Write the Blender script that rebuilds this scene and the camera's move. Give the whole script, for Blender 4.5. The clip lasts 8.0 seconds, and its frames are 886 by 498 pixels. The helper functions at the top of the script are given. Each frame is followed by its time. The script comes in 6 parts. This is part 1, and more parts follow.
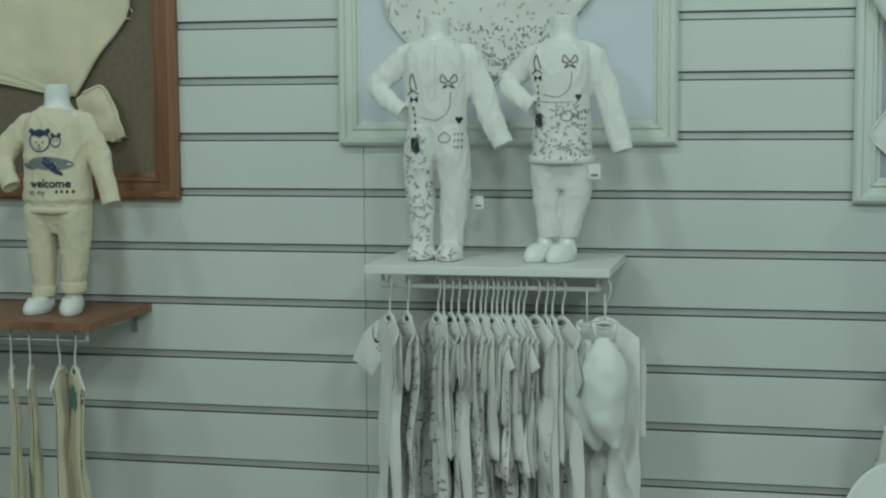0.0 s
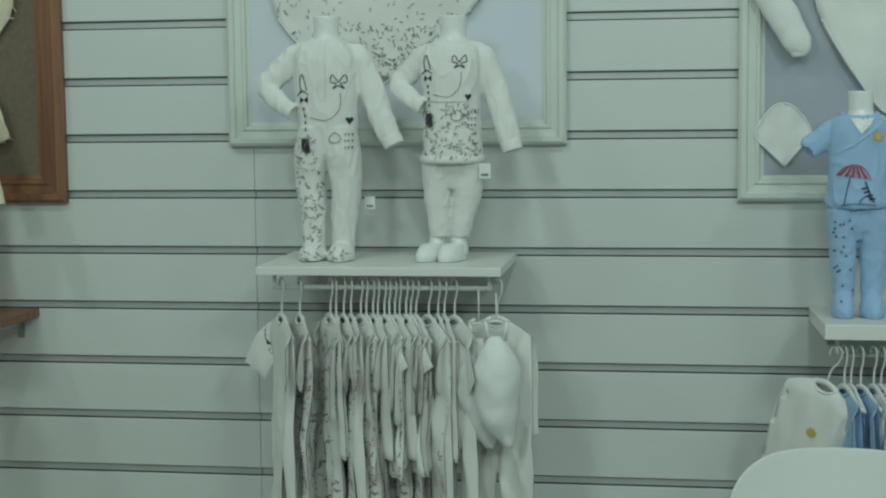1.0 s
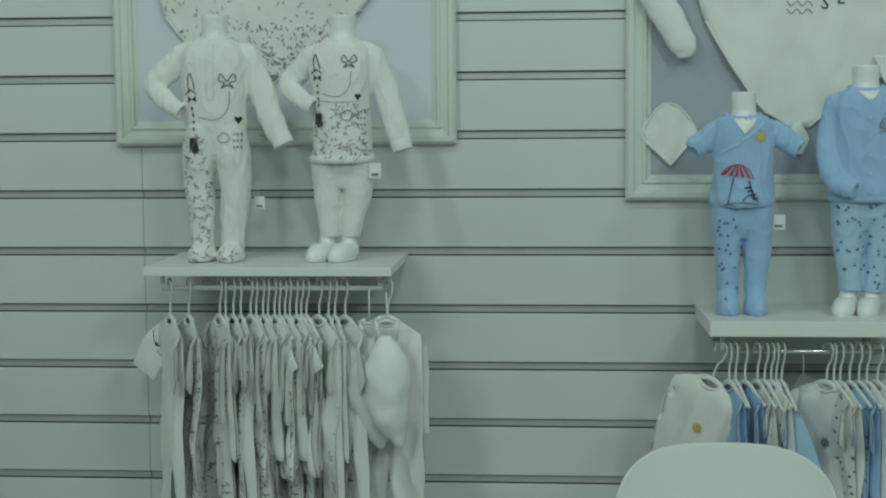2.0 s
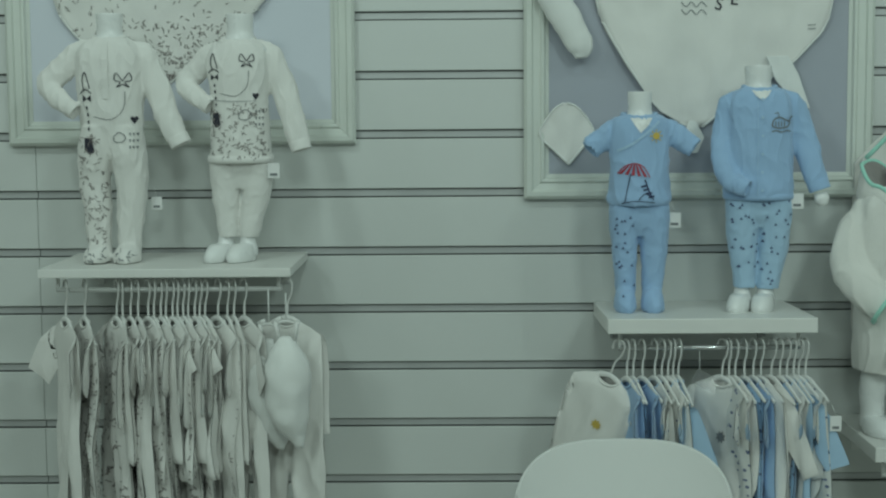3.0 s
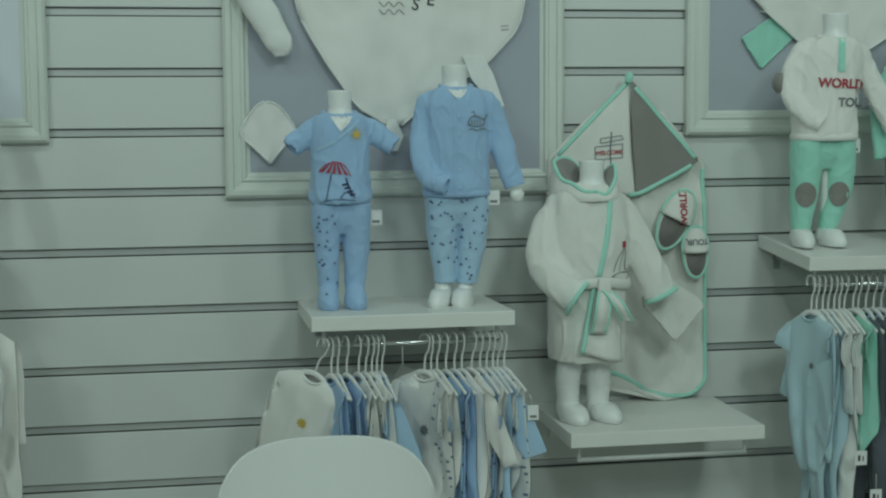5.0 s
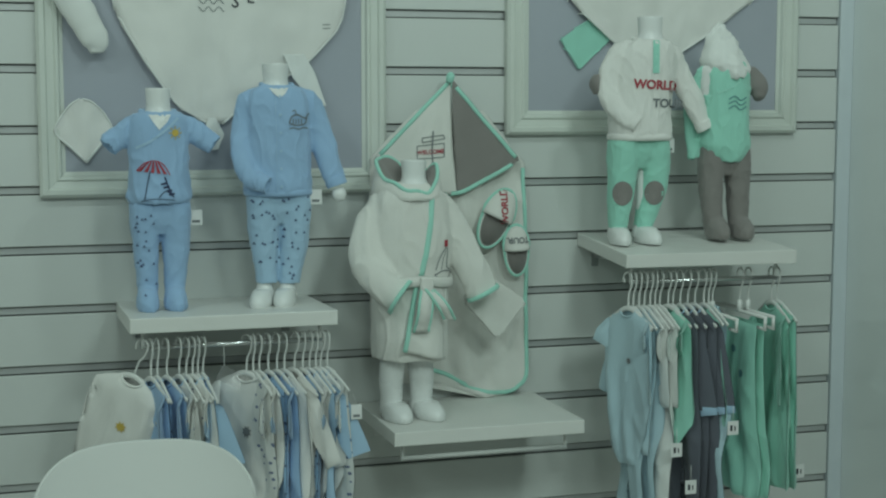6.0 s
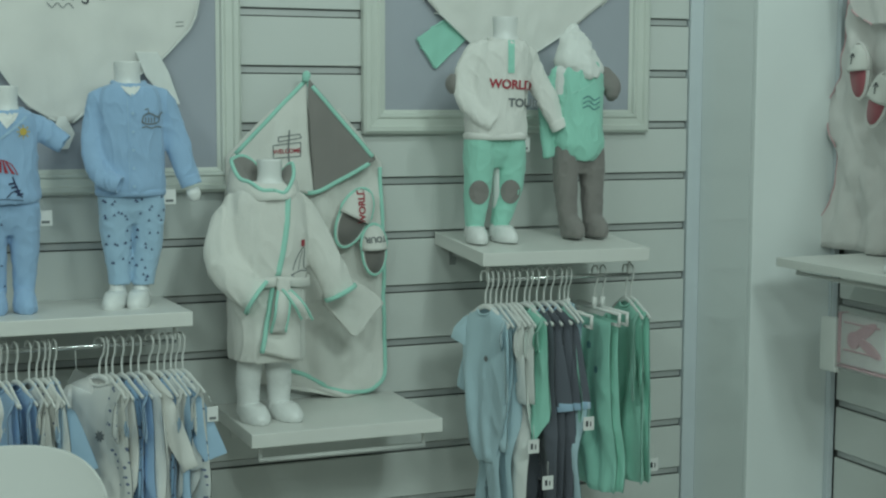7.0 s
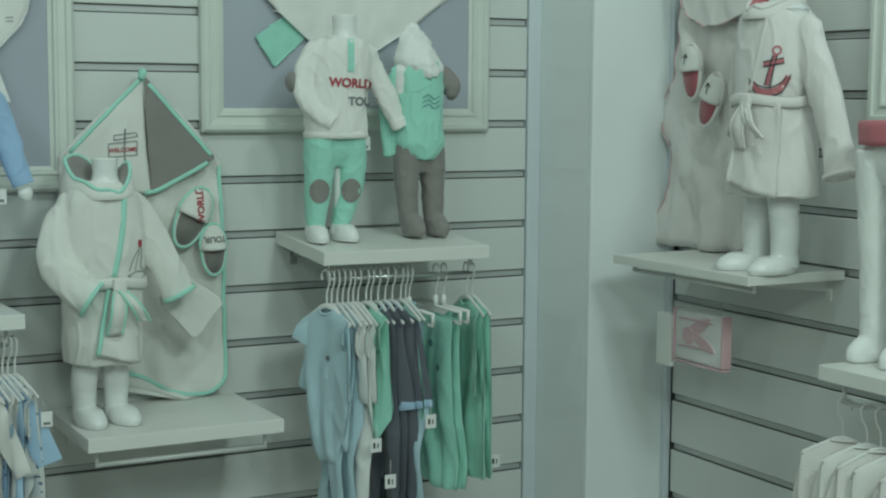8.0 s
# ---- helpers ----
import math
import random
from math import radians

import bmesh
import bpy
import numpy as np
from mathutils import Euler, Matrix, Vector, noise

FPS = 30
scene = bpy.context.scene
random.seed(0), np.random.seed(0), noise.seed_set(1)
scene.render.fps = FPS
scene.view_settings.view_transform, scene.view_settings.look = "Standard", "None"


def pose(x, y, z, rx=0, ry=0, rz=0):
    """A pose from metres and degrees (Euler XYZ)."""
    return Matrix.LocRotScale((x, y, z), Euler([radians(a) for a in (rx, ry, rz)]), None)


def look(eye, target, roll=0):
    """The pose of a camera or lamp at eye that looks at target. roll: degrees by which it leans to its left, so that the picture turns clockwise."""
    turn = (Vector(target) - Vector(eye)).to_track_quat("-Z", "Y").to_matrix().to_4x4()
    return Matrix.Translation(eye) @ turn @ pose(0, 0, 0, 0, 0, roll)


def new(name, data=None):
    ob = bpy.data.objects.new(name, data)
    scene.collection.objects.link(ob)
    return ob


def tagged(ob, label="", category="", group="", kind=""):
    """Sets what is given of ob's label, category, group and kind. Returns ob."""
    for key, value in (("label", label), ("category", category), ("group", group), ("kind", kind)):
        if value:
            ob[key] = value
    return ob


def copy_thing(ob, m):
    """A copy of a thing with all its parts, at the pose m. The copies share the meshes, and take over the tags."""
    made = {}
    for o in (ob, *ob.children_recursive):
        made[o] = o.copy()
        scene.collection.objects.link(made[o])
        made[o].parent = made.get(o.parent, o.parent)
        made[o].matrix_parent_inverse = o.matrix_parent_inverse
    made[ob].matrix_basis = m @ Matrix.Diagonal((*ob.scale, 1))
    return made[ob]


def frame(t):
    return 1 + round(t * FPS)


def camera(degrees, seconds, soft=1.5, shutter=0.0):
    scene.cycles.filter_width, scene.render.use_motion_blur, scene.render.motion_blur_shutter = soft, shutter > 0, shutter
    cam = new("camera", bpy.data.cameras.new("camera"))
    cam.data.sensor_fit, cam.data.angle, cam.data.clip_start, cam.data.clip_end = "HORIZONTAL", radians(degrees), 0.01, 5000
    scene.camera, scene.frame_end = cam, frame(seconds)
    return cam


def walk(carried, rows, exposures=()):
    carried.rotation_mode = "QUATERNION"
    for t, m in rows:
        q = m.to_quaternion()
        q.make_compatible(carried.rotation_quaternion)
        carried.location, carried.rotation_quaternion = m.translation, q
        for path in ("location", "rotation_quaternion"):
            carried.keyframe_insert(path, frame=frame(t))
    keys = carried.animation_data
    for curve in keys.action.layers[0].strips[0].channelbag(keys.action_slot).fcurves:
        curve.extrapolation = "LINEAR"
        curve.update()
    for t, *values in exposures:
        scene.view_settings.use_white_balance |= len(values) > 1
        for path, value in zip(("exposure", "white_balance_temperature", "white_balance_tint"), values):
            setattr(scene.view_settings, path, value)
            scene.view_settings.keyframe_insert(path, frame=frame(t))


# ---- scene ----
from mathutils.bvhtree import BVHTree

cam = camera(33.84, 8.0, 2.2)
# seconds, eye x y z, degrees to the right of the wall's normal, up, lean to the left
ROWS = [
    (0.0, 0.9319, -3.1106, 1.4260, -12.732, -5.583, -0.419),
    (0.5, 0.9377, -3.1108, 1.4262, -10.873, -5.597, -0.562),
    (1.0, 0.9436, -3.1111, 1.4264, -8.680, -5.620, -0.612),
    (1.5, 0.9494, -3.1114, 1.4267, -6.517, -5.647, -0.534),
    (3.0, 0.9670, -3.1122, 1.4274, -0.845, -5.737, -0.455),
    (3.5, 0.9729, -3.1125, 1.4276, 1.406, -5.762, -0.475),
    (4.0, 0.9787, -3.1127, 1.4278, 4.317, -5.806, -0.362),
    (4.5, 0.9846, -3.1130, 1.4280, 7.077, -5.846, -0.415),
    (5.8, 0.9998, -3.1137, 1.4286, 16.050, -5.942, -0.030),
    (6.0, 1.0021, -3.1138, 1.4287, 17.207, -5.952, 0.027),
    (6.5, 1.0080, -3.1141, 1.4289, 19.404, -5.963, 0.113),
    (7.0, 1.0138, -3.1143, 1.4292, 22.639, -5.983, 0.216),
    (7.5, 1.0197, -3.1146, 1.4294, 25.845, -5.997, 0.352),
    (8.0, 1.0256, -3.1149, 1.4296, 28.721, -6.006, 0.445),
]


def facing(x, y, z, right, up, lean):
    a, b = radians(right), radians(up)
    way = Vector((math.sin(a) * math.cos(b), math.cos(a) * math.cos(b), math.sin(b)))
    return look((x, y, z), Vector((x, y, z)) + way, lean)


walk(cam, [(r[0], facing(*r[1:])) for r in ROWS], [(0.0, -0.13), (1.5, -0.2), (3.0, -0.32), (4.5, -0.35), (6.0, -0.32), (7.0, -0.18), (8.0, -0.1)])

# ---- light ----
world = bpy.data.worlds.new("world")
scene.world = world
world.use_nodes = True
world.node_tree.nodes["Background"].inputs[0].default_value = (0.8, 1.0, 0.92, 1)
world.node_tree.nodes["Background"].inputs[1].default_value = 0.02


def lamp(x, y, z, tx, ty, tz, watts, size, colour):
    data = bpy.data.lights.new("ceiling_light", "AREA")
    data.shape, data.size, data.energy, data.color = "DISK", size, watts, colour
    ob = new("ceiling_light", data)
    ob.matrix_world = look((x, y, z), (tx, ty, tz))
    return ob


COOL = (0.785, 1.0, 0.93)
# row of small ceiling spots along the display wall
for lx, watts in ((-1.3, 5.4), (0.0, 6.0), (1.25, 2.6), (2.45, 5.2)):
    lamp(lx, -1.5, 2.85, lx, -0.2, 1.0, watts, 0.14, COOL)
# wide unseen fill, added behind to brighten the racks and side wall frontally
for lx, ly, tx, ty, watts in ((-0.6, -4.0, -0.4, -1.7, 22.0), (1.2, -4.0, 1.2, -1.7, 20.0), (2.3, -3.4, 2.85, -1.4, 27.0)):
    lamp(lx, ly, 2.88, tx, ty, 0.0, watts, 0.6, COOL)

# ---- materials ----
def nodes_of(name):
    m = bpy.data.materials.new(name)
    m.use_nodes = True
    return m, m.node_tree.nodes, m.node_tree.links, m.node_tree.nodes["Principled BSDF"]


def mixed(nt, links, fac, a, b):
    mx = nt.new("ShaderNodeMix")
    mx.data_type = "RGBA"
    links.new(fac, mx.inputs[0])
    for i, c in ((6, a), (7, b)):
        if isinstance(c, tuple):
            mx.inputs[i].default_value = (*c[:3], 1)
        else:
            links.new(c, mx.inputs[i])
    return mx.outputs[2]


def noise_of(nt, links, coord, scale, detail=4, stretch=None):
    n = nt.new("ShaderNodeTexNoise")
    n.inputs["Scale"].default_value, n.inputs["Detail"].default_value = scale, detail
    if stretch:
        mp = nt.new("ShaderNodeMapping")
        mp.inputs["Scale"].default_value = stretch
        links.new(coord, mp.inputs[0])
        coord = mp.outputs[0]
    links.new(coord, n.inputs["Vector"])
    return n.outputs["Fac"]


def ramp(nt, links, fac, lo, hi):
    r = nt.new("ShaderNodeMapRange")
    r.inputs[1].default_value, r.inputs[2].default_value = lo, hi
    links.new(fac, r.inputs[0])
    return r.outputs[0]


def bumped(nt, links, bsdf, height, strength, distance):
    b = nt.new("ShaderNodeBump")
    b.inputs["Strength"].default_value, b.inputs["Distance"].default_value = strength, distance
    links.new(height, b.inputs["Height"])
    links.new(b.outputs[0], bsdf.inputs["Normal"])


def dim(c, k):
    return tuple(v * k for v in c)


def cloth(name, colour, nap=False, marks=None, mark_scale=55.0):
    """Knitted cotton, or terry where nap; marks: the colour of a small scattered print."""
    m, nt, links, bsdf = nodes_of(name)
    co = nt.new("ShaderNodeTexCoord").outputs["Object"]
    soft = ramp(nt, links, noise_of(nt, links, co, 9.0, 3), 0.3, 0.7)
    out = mixed(nt, links, soft, dim(colour, 0.93), colour)
    if marks:
        vo = nt.new("ShaderNodeTexVoronoi")
        vo.inputs["Scale"].default_value = mark_scale
        mp = nt.new("ShaderNodeMapping")
        mp.inputs["Scale"].default_value = (1.0, 0.55, 1.6)
        mp.inputs["Rotation"].default_value = (0.3, 0.5, 0.4)
        links.new(co, mp.inputs[0])
        links.new(mp.outputs[0], vo.inputs["Vector"])
        spot = ramp(nt, links, vo.outputs["Distance"], 0.27, 0.2)
        out = mixed(nt, links, spot, out, marks)
    links.new(out, bsdf.inputs["Base Color"])
    bsdf.inputs["Roughness"].default_value = 0.92
    bsdf.inputs["Specular IOR Level"].default_value = 0.2
    bsdf.inputs["Sheen Weight"].default_value = 0.25
    grain = noise_of(nt, links, co, 420.0 if nap else 900.0, 2)
    bumped(nt, links, bsdf, grain, 0.7 if nap else 0.35, 0.002 if nap else 0.0008)
    return m


def hard(name, colour, rough=0.45, metal=0.0, vary=0.05, scale=14.0, bump=0.06, coat=0.0):
    m, nt, links, bsdf = nodes_of(name)
    co = nt.new("ShaderNodeTexCoord").outputs["Object"]
    a = ramp(nt, links, noise_of(nt, links, co, scale, 5), 0.3, 0.7)
    links.new(mixed(nt, links, a, dim(colour, 1 - vary), colour), bsdf.inputs["Base Color"])
    r = nt.new("ShaderNodeMapRange")
    r.inputs[3].default_value, r.inputs[4].default_value = rough * 0.85, min(1.0, rough * 1.15)
    links.new(noise_of(nt, links, co, scale * 3, 3), r.inputs[0])
    links.new(r.outputs[0], bsdf.inputs["Roughness"])
    bsdf.inputs["Metallic"].default_value = metal
    bsdf.inputs["Coat Weight"].default_value = coat
    bumped(nt, links, bsdf, noise_of(nt, links, co, 160.0, 2), bump, 0.001)
    return m


def timber(name, light, dark):
    m, nt, links, bsdf = nodes_of(name)
    co = nt.new("ShaderNodeTexCoord").outputs["Object"]
    grain = ramp(nt, links, noise_of(nt, links, co, 22.0, 6, (1.0, 4.0, 0.12)), 0.35, 0.65)
    links.new(mixed(nt, links, grain, dark, light), bsdf.inputs["Base Color"])
    bsdf.inputs["Roughness"].default_value = 0.5
    bumped(nt, links, bsdf, grain, 0.15, 0.001)
    return m


def slat_paint(name, colour):
    m, nt, links, bsdf = nodes_of(name)
    co = nt.new("ShaderNodeTexCoord").outputs["Object"]
    rnd = nt.new("ShaderNodeObjectInfo").outputs["Random"]
    a = ramp(nt, links, noise_of(nt, links, co, 3.0, 5), 0.3, 0.7)
    base = mixed(nt, links, a, dim(colour, 0.95), colour)
    links.new(mixed(nt, links, rnd, base, dim(colour, 0.96)), bsdf.inputs["Base Color"])
    bsdf.inputs["Roughness"].default_value = 0.42
    bumped(nt, links, bsdf, noise_of(nt, links, co, 60.0, 3), 0.05, 0.001)
    return m


WHITE_SLAT = slat_paint("white laminate", (0.68, 0.70, 0.68))
ALU = hard("aluminium insert", (0.58, 0.59, 0.59), 0.42, 0.35, 0.1, 8, 0.02)
# backing painted dark to stand in for shade inside the slots
SLOT_SHADE = hard("slot board with shade in its colour", (0.16, 0.16, 0.155), 0.8)
PLASTER = hard("wall paint", (0.62, 0.64, 0.62), 0.8, 0, 0.06, 3)
CEILING = hard("ceiling paint", (0.75, 0.76, 0.74), 0.9)
TILE = hard("floor tile", (0.50, 0.49, 0.46), 0.3, 0, 0.1, 5)
COLUMN = hard("glossy column panel", (0.82, 0.86, 0.86), 0.16, 0, 0.05, 2, 0.02, 0.3)
EDGE = hard("pale blue edge strip", (0.64, 0.69, 0.73), 0.35)
SHELF = hard("white shelf board", (0.76, 0.76, 0.73), 0.38, 0, 0.04, 6, 0.03)
FRAME = hard("painted frame", (0.68, 0.71, 0.66), 0.42, 0, 0.05, 10)
BACKING = hard("grey frame backing", (0.42, 0.44, 0.50), 0.8, 0, 0.05, 4)
PALE_BACKING = hard("pale frame backing", (0.66, 0.69, 0.76), 0.6, 0, 0.04, 4)
BROWN = timber("brown wood", (0.30, 0.14, 0.075), (0.17, 0.075, 0.04))
BURLAP = hard("brown backing", (0.19, 0.15, 0.11), 0.95, 0, 0.2, 90, 0.4)
RODWHITE = hard("white coated wire", (0.74, 0.75, 0.73), 0.35)
CHROME = hard("chrome rail", (0.72, 0.73, 0.73), 0.2, 1.0, 0.05, 8, 0.01)
STEEL = hard("grey steel bracket", (0.42, 0.43, 0.43), 0.4, 0.8)
PLASTIC = hard("white hanger plastic", (0.78, 0.78, 0.76), 0.3)
SHELL = hard("white chair shell", (0.78, 0.79, 0.77), 0.24, 0, 0.02, 5, 0.01, 0.2)
BEECH = timber("beech legs", (0.55, 0.40, 0.24), (0.45, 0.31, 0.18))
DOLL = hard("white mannequin gloss", (0.80, 0.81, 0.80), 0.28, 0, 0.02, 6, 0.01, 0.2)
PAPER = hard("white card tag", (0.80, 0.80, 0.79), 0.6)
INK = hard("black print", (0.03, 0.03, 0.045), 0.8)
SOFTNAVY = hard("soft navy print", (0.09, 0.12, 0.24), 0.8)
NAVY = hard("navy print", (0.035, 0.045, 0.11), 0.8)
GREYINK = hard("grey print", (0.20, 0.21, 0.22), 0.8)
RED = hard("red print", (0.42, 0.05, 0.07), 0.8)
ANCHOR = hard("faded rose print", (0.50, 0.17, 0.19), 0.8)
YELLOW = hard("yellow print", (0.62, 0.45, 0.10), 0.8)
BROWNINK = hard("brown-grey print", (0.24, 0.215, 0.205), 0.8)
TEAL = hard("teal print", (0.12, 0.28, 0.30), 0.8)
FILM = hard("clear film", (0.8, 0.8, 0.8), 0.1)
_b = FILM.node_tree.nodes["Principled BSDF"]
_b.inputs["Transmission Weight"].default_value = 0.92
_b.inputs["IOR"].default_value = 1.1
ECRU = cloth("ecru cotton", (0.74, 0.66, 0.50))
OFFWHITE = cloth("off-white cotton", (0.81, 0.80, 0.77))
WHITEC = cloth("white cotton", (0.82, 0.83, 0.81))
BLUE = cloth("sky blue cotton", (0.35, 0.52, 0.75))
PALEBLUE = cloth("pale blue cotton", (0.42, 0.60, 0.78))
BLUETRI = cloth("blue cotton with small print", (0.34, 0.53, 0.76), False, (0.08, 0.10, 0.22), 60.0)
TRIWHITE = cloth("white cotton with small print", (0.80, 0.80, 0.77), False, (0.16, 0.19, 0.30), 48.0)
MINT = cloth("mint cotton", (0.36, 0.72, 0.60))
AQUA = cloth("light aqua cotton", (0.47, 0.63, 0.70))
PINK = cloth("pale pink cotton", (0.70, 0.45, 0.48))
GREYC = cloth("warm grey cotton", (0.27, 0.25, 0.24))
SLATE = cloth("slate grey cotton", (0.13, 0.14, 0.17))
TERRY = cloth("white terry", (0.80, 0.79, 0.75), True)
PINKTERRY = cloth("white terry with pink tone", (0.80, 0.77, 0.75), True)
ROSE = cloth("rose cotton", (0.52, 0.16, 0.19))
MINTTRIM = cloth("mint binding", (0.40, 0.75, 0.64))

# ---- mesh helpers ----
def mesh_of(name, bm, material, smooth=True):
    bmesh.ops.recalc_face_normals(bm, faces=bm.faces)
    me = bpy.data.meshes.new(name)
    bm.to_mesh(me)
    bm.free()
    me.materials.append(material)
    if smooth:
        for p in me.polygons:
            p.use_smooth = True
    return me


def part(name, bm, material, parent, label="", smooth=True):
    ob = new(name, mesh_of(name, bm, material, smooth))
    ob.parent = parent
    if label:
        ob["label"] = label
    return ob


def single(name, bm, material, label, category, group="", kind="", smooth=True):
    return tagged(new(name, mesh_of(name, bm, material, smooth)), label, category, group, kind)


def empty(name, place, label, category, group="", kind=""):
    ob = new(name)
    ob.matrix_world = place if isinstance(place, Matrix) else Matrix.Translation(place)
    ob.empty_display_size = 0.05
    return tagged(ob, label, category, group, kind)


def box(bm, x0, x1, y0, y1, z0, z1, bevel=0.0, seg=2):
    made = bmesh.ops.create_cube(bm, size=1.0)["verts"]
    for v in made:
        v.co = Vector(((x0 + x1) / 2 + v.co.x * (x1 - x0), (y0 + y1) / 2 + v.co.y * (y1 - y0), (z0 + z1) / 2 + v.co.z * (z1 - z0)))
    if bevel:
        edges = list({e for v in made for e in v.link_edges})
        bmesh.ops.bevel(bm, geom=edges, offset=bevel, segments=seg, affect="EDGES", profile=0.6)
    return bm


def boxed(*a, **k):
    return box(bmesh.new(), *a, **k)


def spline(pts, k):
    """Catmull-Rom through tuples of any length, k steps a span."""
    p = [np.array(q, float) for q in pts]
    p = [2 * p[0] - p[1]] + p + [2 * p[-1] - p[-2]]
    out = []
    for i in range(1, len(p) - 2):
        a, b, c, d = p[i - 1:i + 3]
        for j in range(k):
            t = j / k
            out.append(0.5 * (2 * b + (c - a) * t + (2 * a - 5 * b + 4 * c - d) * t * t + (3 * b - a - 3 * c + d) * t ** 3))
    out.append(p[-2])
    return out


def rings(bm, loops, cap=True):
    vs = [[bm.verts.new(c) for c in loop] for loop in loops]
    n = len(vs[0])
    for a, b in zip(vs, vs[1:]):
        for i in range(n):
            bm.faces.new((a[i], a[(i + 1) % n], b[(i + 1) % n], b[i]))
    if cap:
        bm.faces.new(vs[0])
        bm.faces.new(vs[-1])
    return vs


def column(bm, spec, n=28, k=4, power=2.0, rim=0.0):
    """A body of level ellipses; spec rows: x, y, z, half width, half depth, from the top down. rim: height of a hem turned in."""
    rows = spline(spec, k)
    if rim:
        x, y, z, a, b = rows[-1]
        rows += [np.array((x, y, z, a * 0.9, b * 0.86)), np.array((x, y, z + rim, a * 0.86, b * 0.8))]
    loops = []
    for x, y, z, a, b in rows:
        loop = []
        for i in range(n):
            t = 2 * math.pi * i / n
            c, s = math.cos(t), math.sin(t)
            e = 2.0 / power
            loop.append((x + max(a, 0.001) * math.copysign(abs(c) ** e, c), y + max(b, 0.001) * math.copysign(abs(s) ** e, s), z))
        loops.append(loop)
    rings(bm, loops)
    return bm


def tube(bm, pts, n=14, k=4, flat=1.0, side=(0, 1, 0), cuff=0.0):
    """A round limb along points of x, y, z, radius; flat: its thickness along side."""
    rows = spline(pts, k)
    if cuff:
        d = rows[-1] - rows[-2]
        d[3] = 0
        d /= max(np.linalg.norm(d[:3]), 1e-6)
        r = rows[-1][3]
        e = rows[-1].copy(); e[3] = r * 0.85
        f = rows[-1] - d * cuff; f[3] = r * 0.8
        rows += [e, f]
    loops = []
    up = Vector(side)
    last = None
    for i, q in enumerate(rows):
        j0, j1 = max(i - 1, 0), min(i + 1, len(rows) - 1)
        d = Vector(rows[j1][:3]) - Vector(rows[j0][:3])
        if d.length < 1e-6 or (last and d.dot(last) < 0 and cuff):
            d = last
        last = d
        d = d.normalized()
        u = (up - d * up.dot(d)).normalized()
        w = d.cross(u)
        c = Vector(q[:3])
        r = max(q[3], 0.0008)
        loops.append([c + (u * math.sin(t) * flat + w * math.cos(t)) * r for t in (2 * math.pi * a / n for a in range(n))])
    rings(bm, loops)
    return bm


def crease(bm, amp, scale=(30, 30, 12), seed=0.0):
    """Folds: pushes the surface in and out along its normals."""
    bm.normal_update()
    for v in bm.verts:
        p = Vector((v.co.x * scale[0] + seed, v.co.y * scale[1] + seed * 1.7, v.co.z * scale[2] - seed))
        v.co += v.normal * amp * (noise.noise(p) + 0.5 * noise.noise(p * 2.3))
    return bm


def fuse(bm, voxel=0.004, rounds=3):
    """Joins overlapping closed forms into one skin."""
    bmesh.ops.recalc_face_normals(bm, faces=bm.faces)
    me = bpy.data.meshes.new("joined")
    bm.to_mesh(me)
    bm.free()
    ob = new("joined", me)
    mod = ob.modifiers.new("skin", "REMESH")
    mod.mode, mod.voxel_size = "VOXEL", voxel
    mod = ob.modifiers.new("soft", "SMOOTH")
    mod.factor, mod.iterations = 0.5, rounds
    done = bpy.data.meshes.new_from_object(ob.evaluated_get(bpy.context.evaluated_depsgraph_get()))
    bpy.data.objects.remove(ob)
    bpy.data.meshes.remove(me)
    out = bmesh.new()
    out.from_mesh(done)
    bpy.data.meshes.remove(done)
    return out


def rumple(bm, amp, size=0.035, seed=0.0, long=(1.0, 1.0, 0.6)):
    """Soft swells with sharper fold lines over them."""
    bm.normal_update()
    for v in bm.verts:
        p = Vector((v.co.x * long[0], v.co.y * long[1], v.co.z * long[2])) / size + Vector((seed, seed * 1.3, -seed))
        warp = p + Vector((noise.noise(p * 0.7), noise.noise(p * 0.7 + Vector((9, 1, 4))), 0.0))
        slant = Vector((p.x + 0.6 * p.z, p.y, 0.55 * p.z - 0.5 * p.x)) * 0.8 + Vector((5, seed, 2))
        ridge = max(0.0, 1 - abs(noise.noise(slant + 0.4 * warp)) * 4.5) ** 1.4
        pleat = max(0.0, 1 - abs(noise.noise(Vector((p.x * 1.1, p.y * 1.1, p.z * 0.3)) + Vector((seed, 4, 8)))) * 5)
        f = 0.8 * noise.noise(warp) + 0.5 * (0.35 - abs(noise.noise(warp * 1.4 + Vector((3, 7, 1))))) + 0.2 * noise.noise(warp * 3.1) + 0.65 * ridge + 0.2 * pleat - 0.25
        v.co += v.normal * amp * f
    return bm


def wire(bm, pts, r, n=8, k=3):
    return tube(bm, [(*p, r) for p in pts], n, k, 1.0, (0.13, 0.2, 0.97) if abs(pts[0][2] - pts[-1][2]) < 0.3 else (0.2, 1, 0.1))


def bars(bm, pts, r, n=8):
    """Straight rods through the points."""
    for a, b in zip(pts, pts[1:]):
        a, b = Vector(a), Vector(b)
        d = (b - a).normalized()
        u = d.orthogonal().normalized()
        w = d.cross(u)
        rings(bm, [[c + (u * math.cos(t) + w * math.sin(t)) * r for t in (2 * math.pi * i / n for i in range(n))] for c in (a - d * r * 0.6, b + d * r * 0.6)])
    return bm


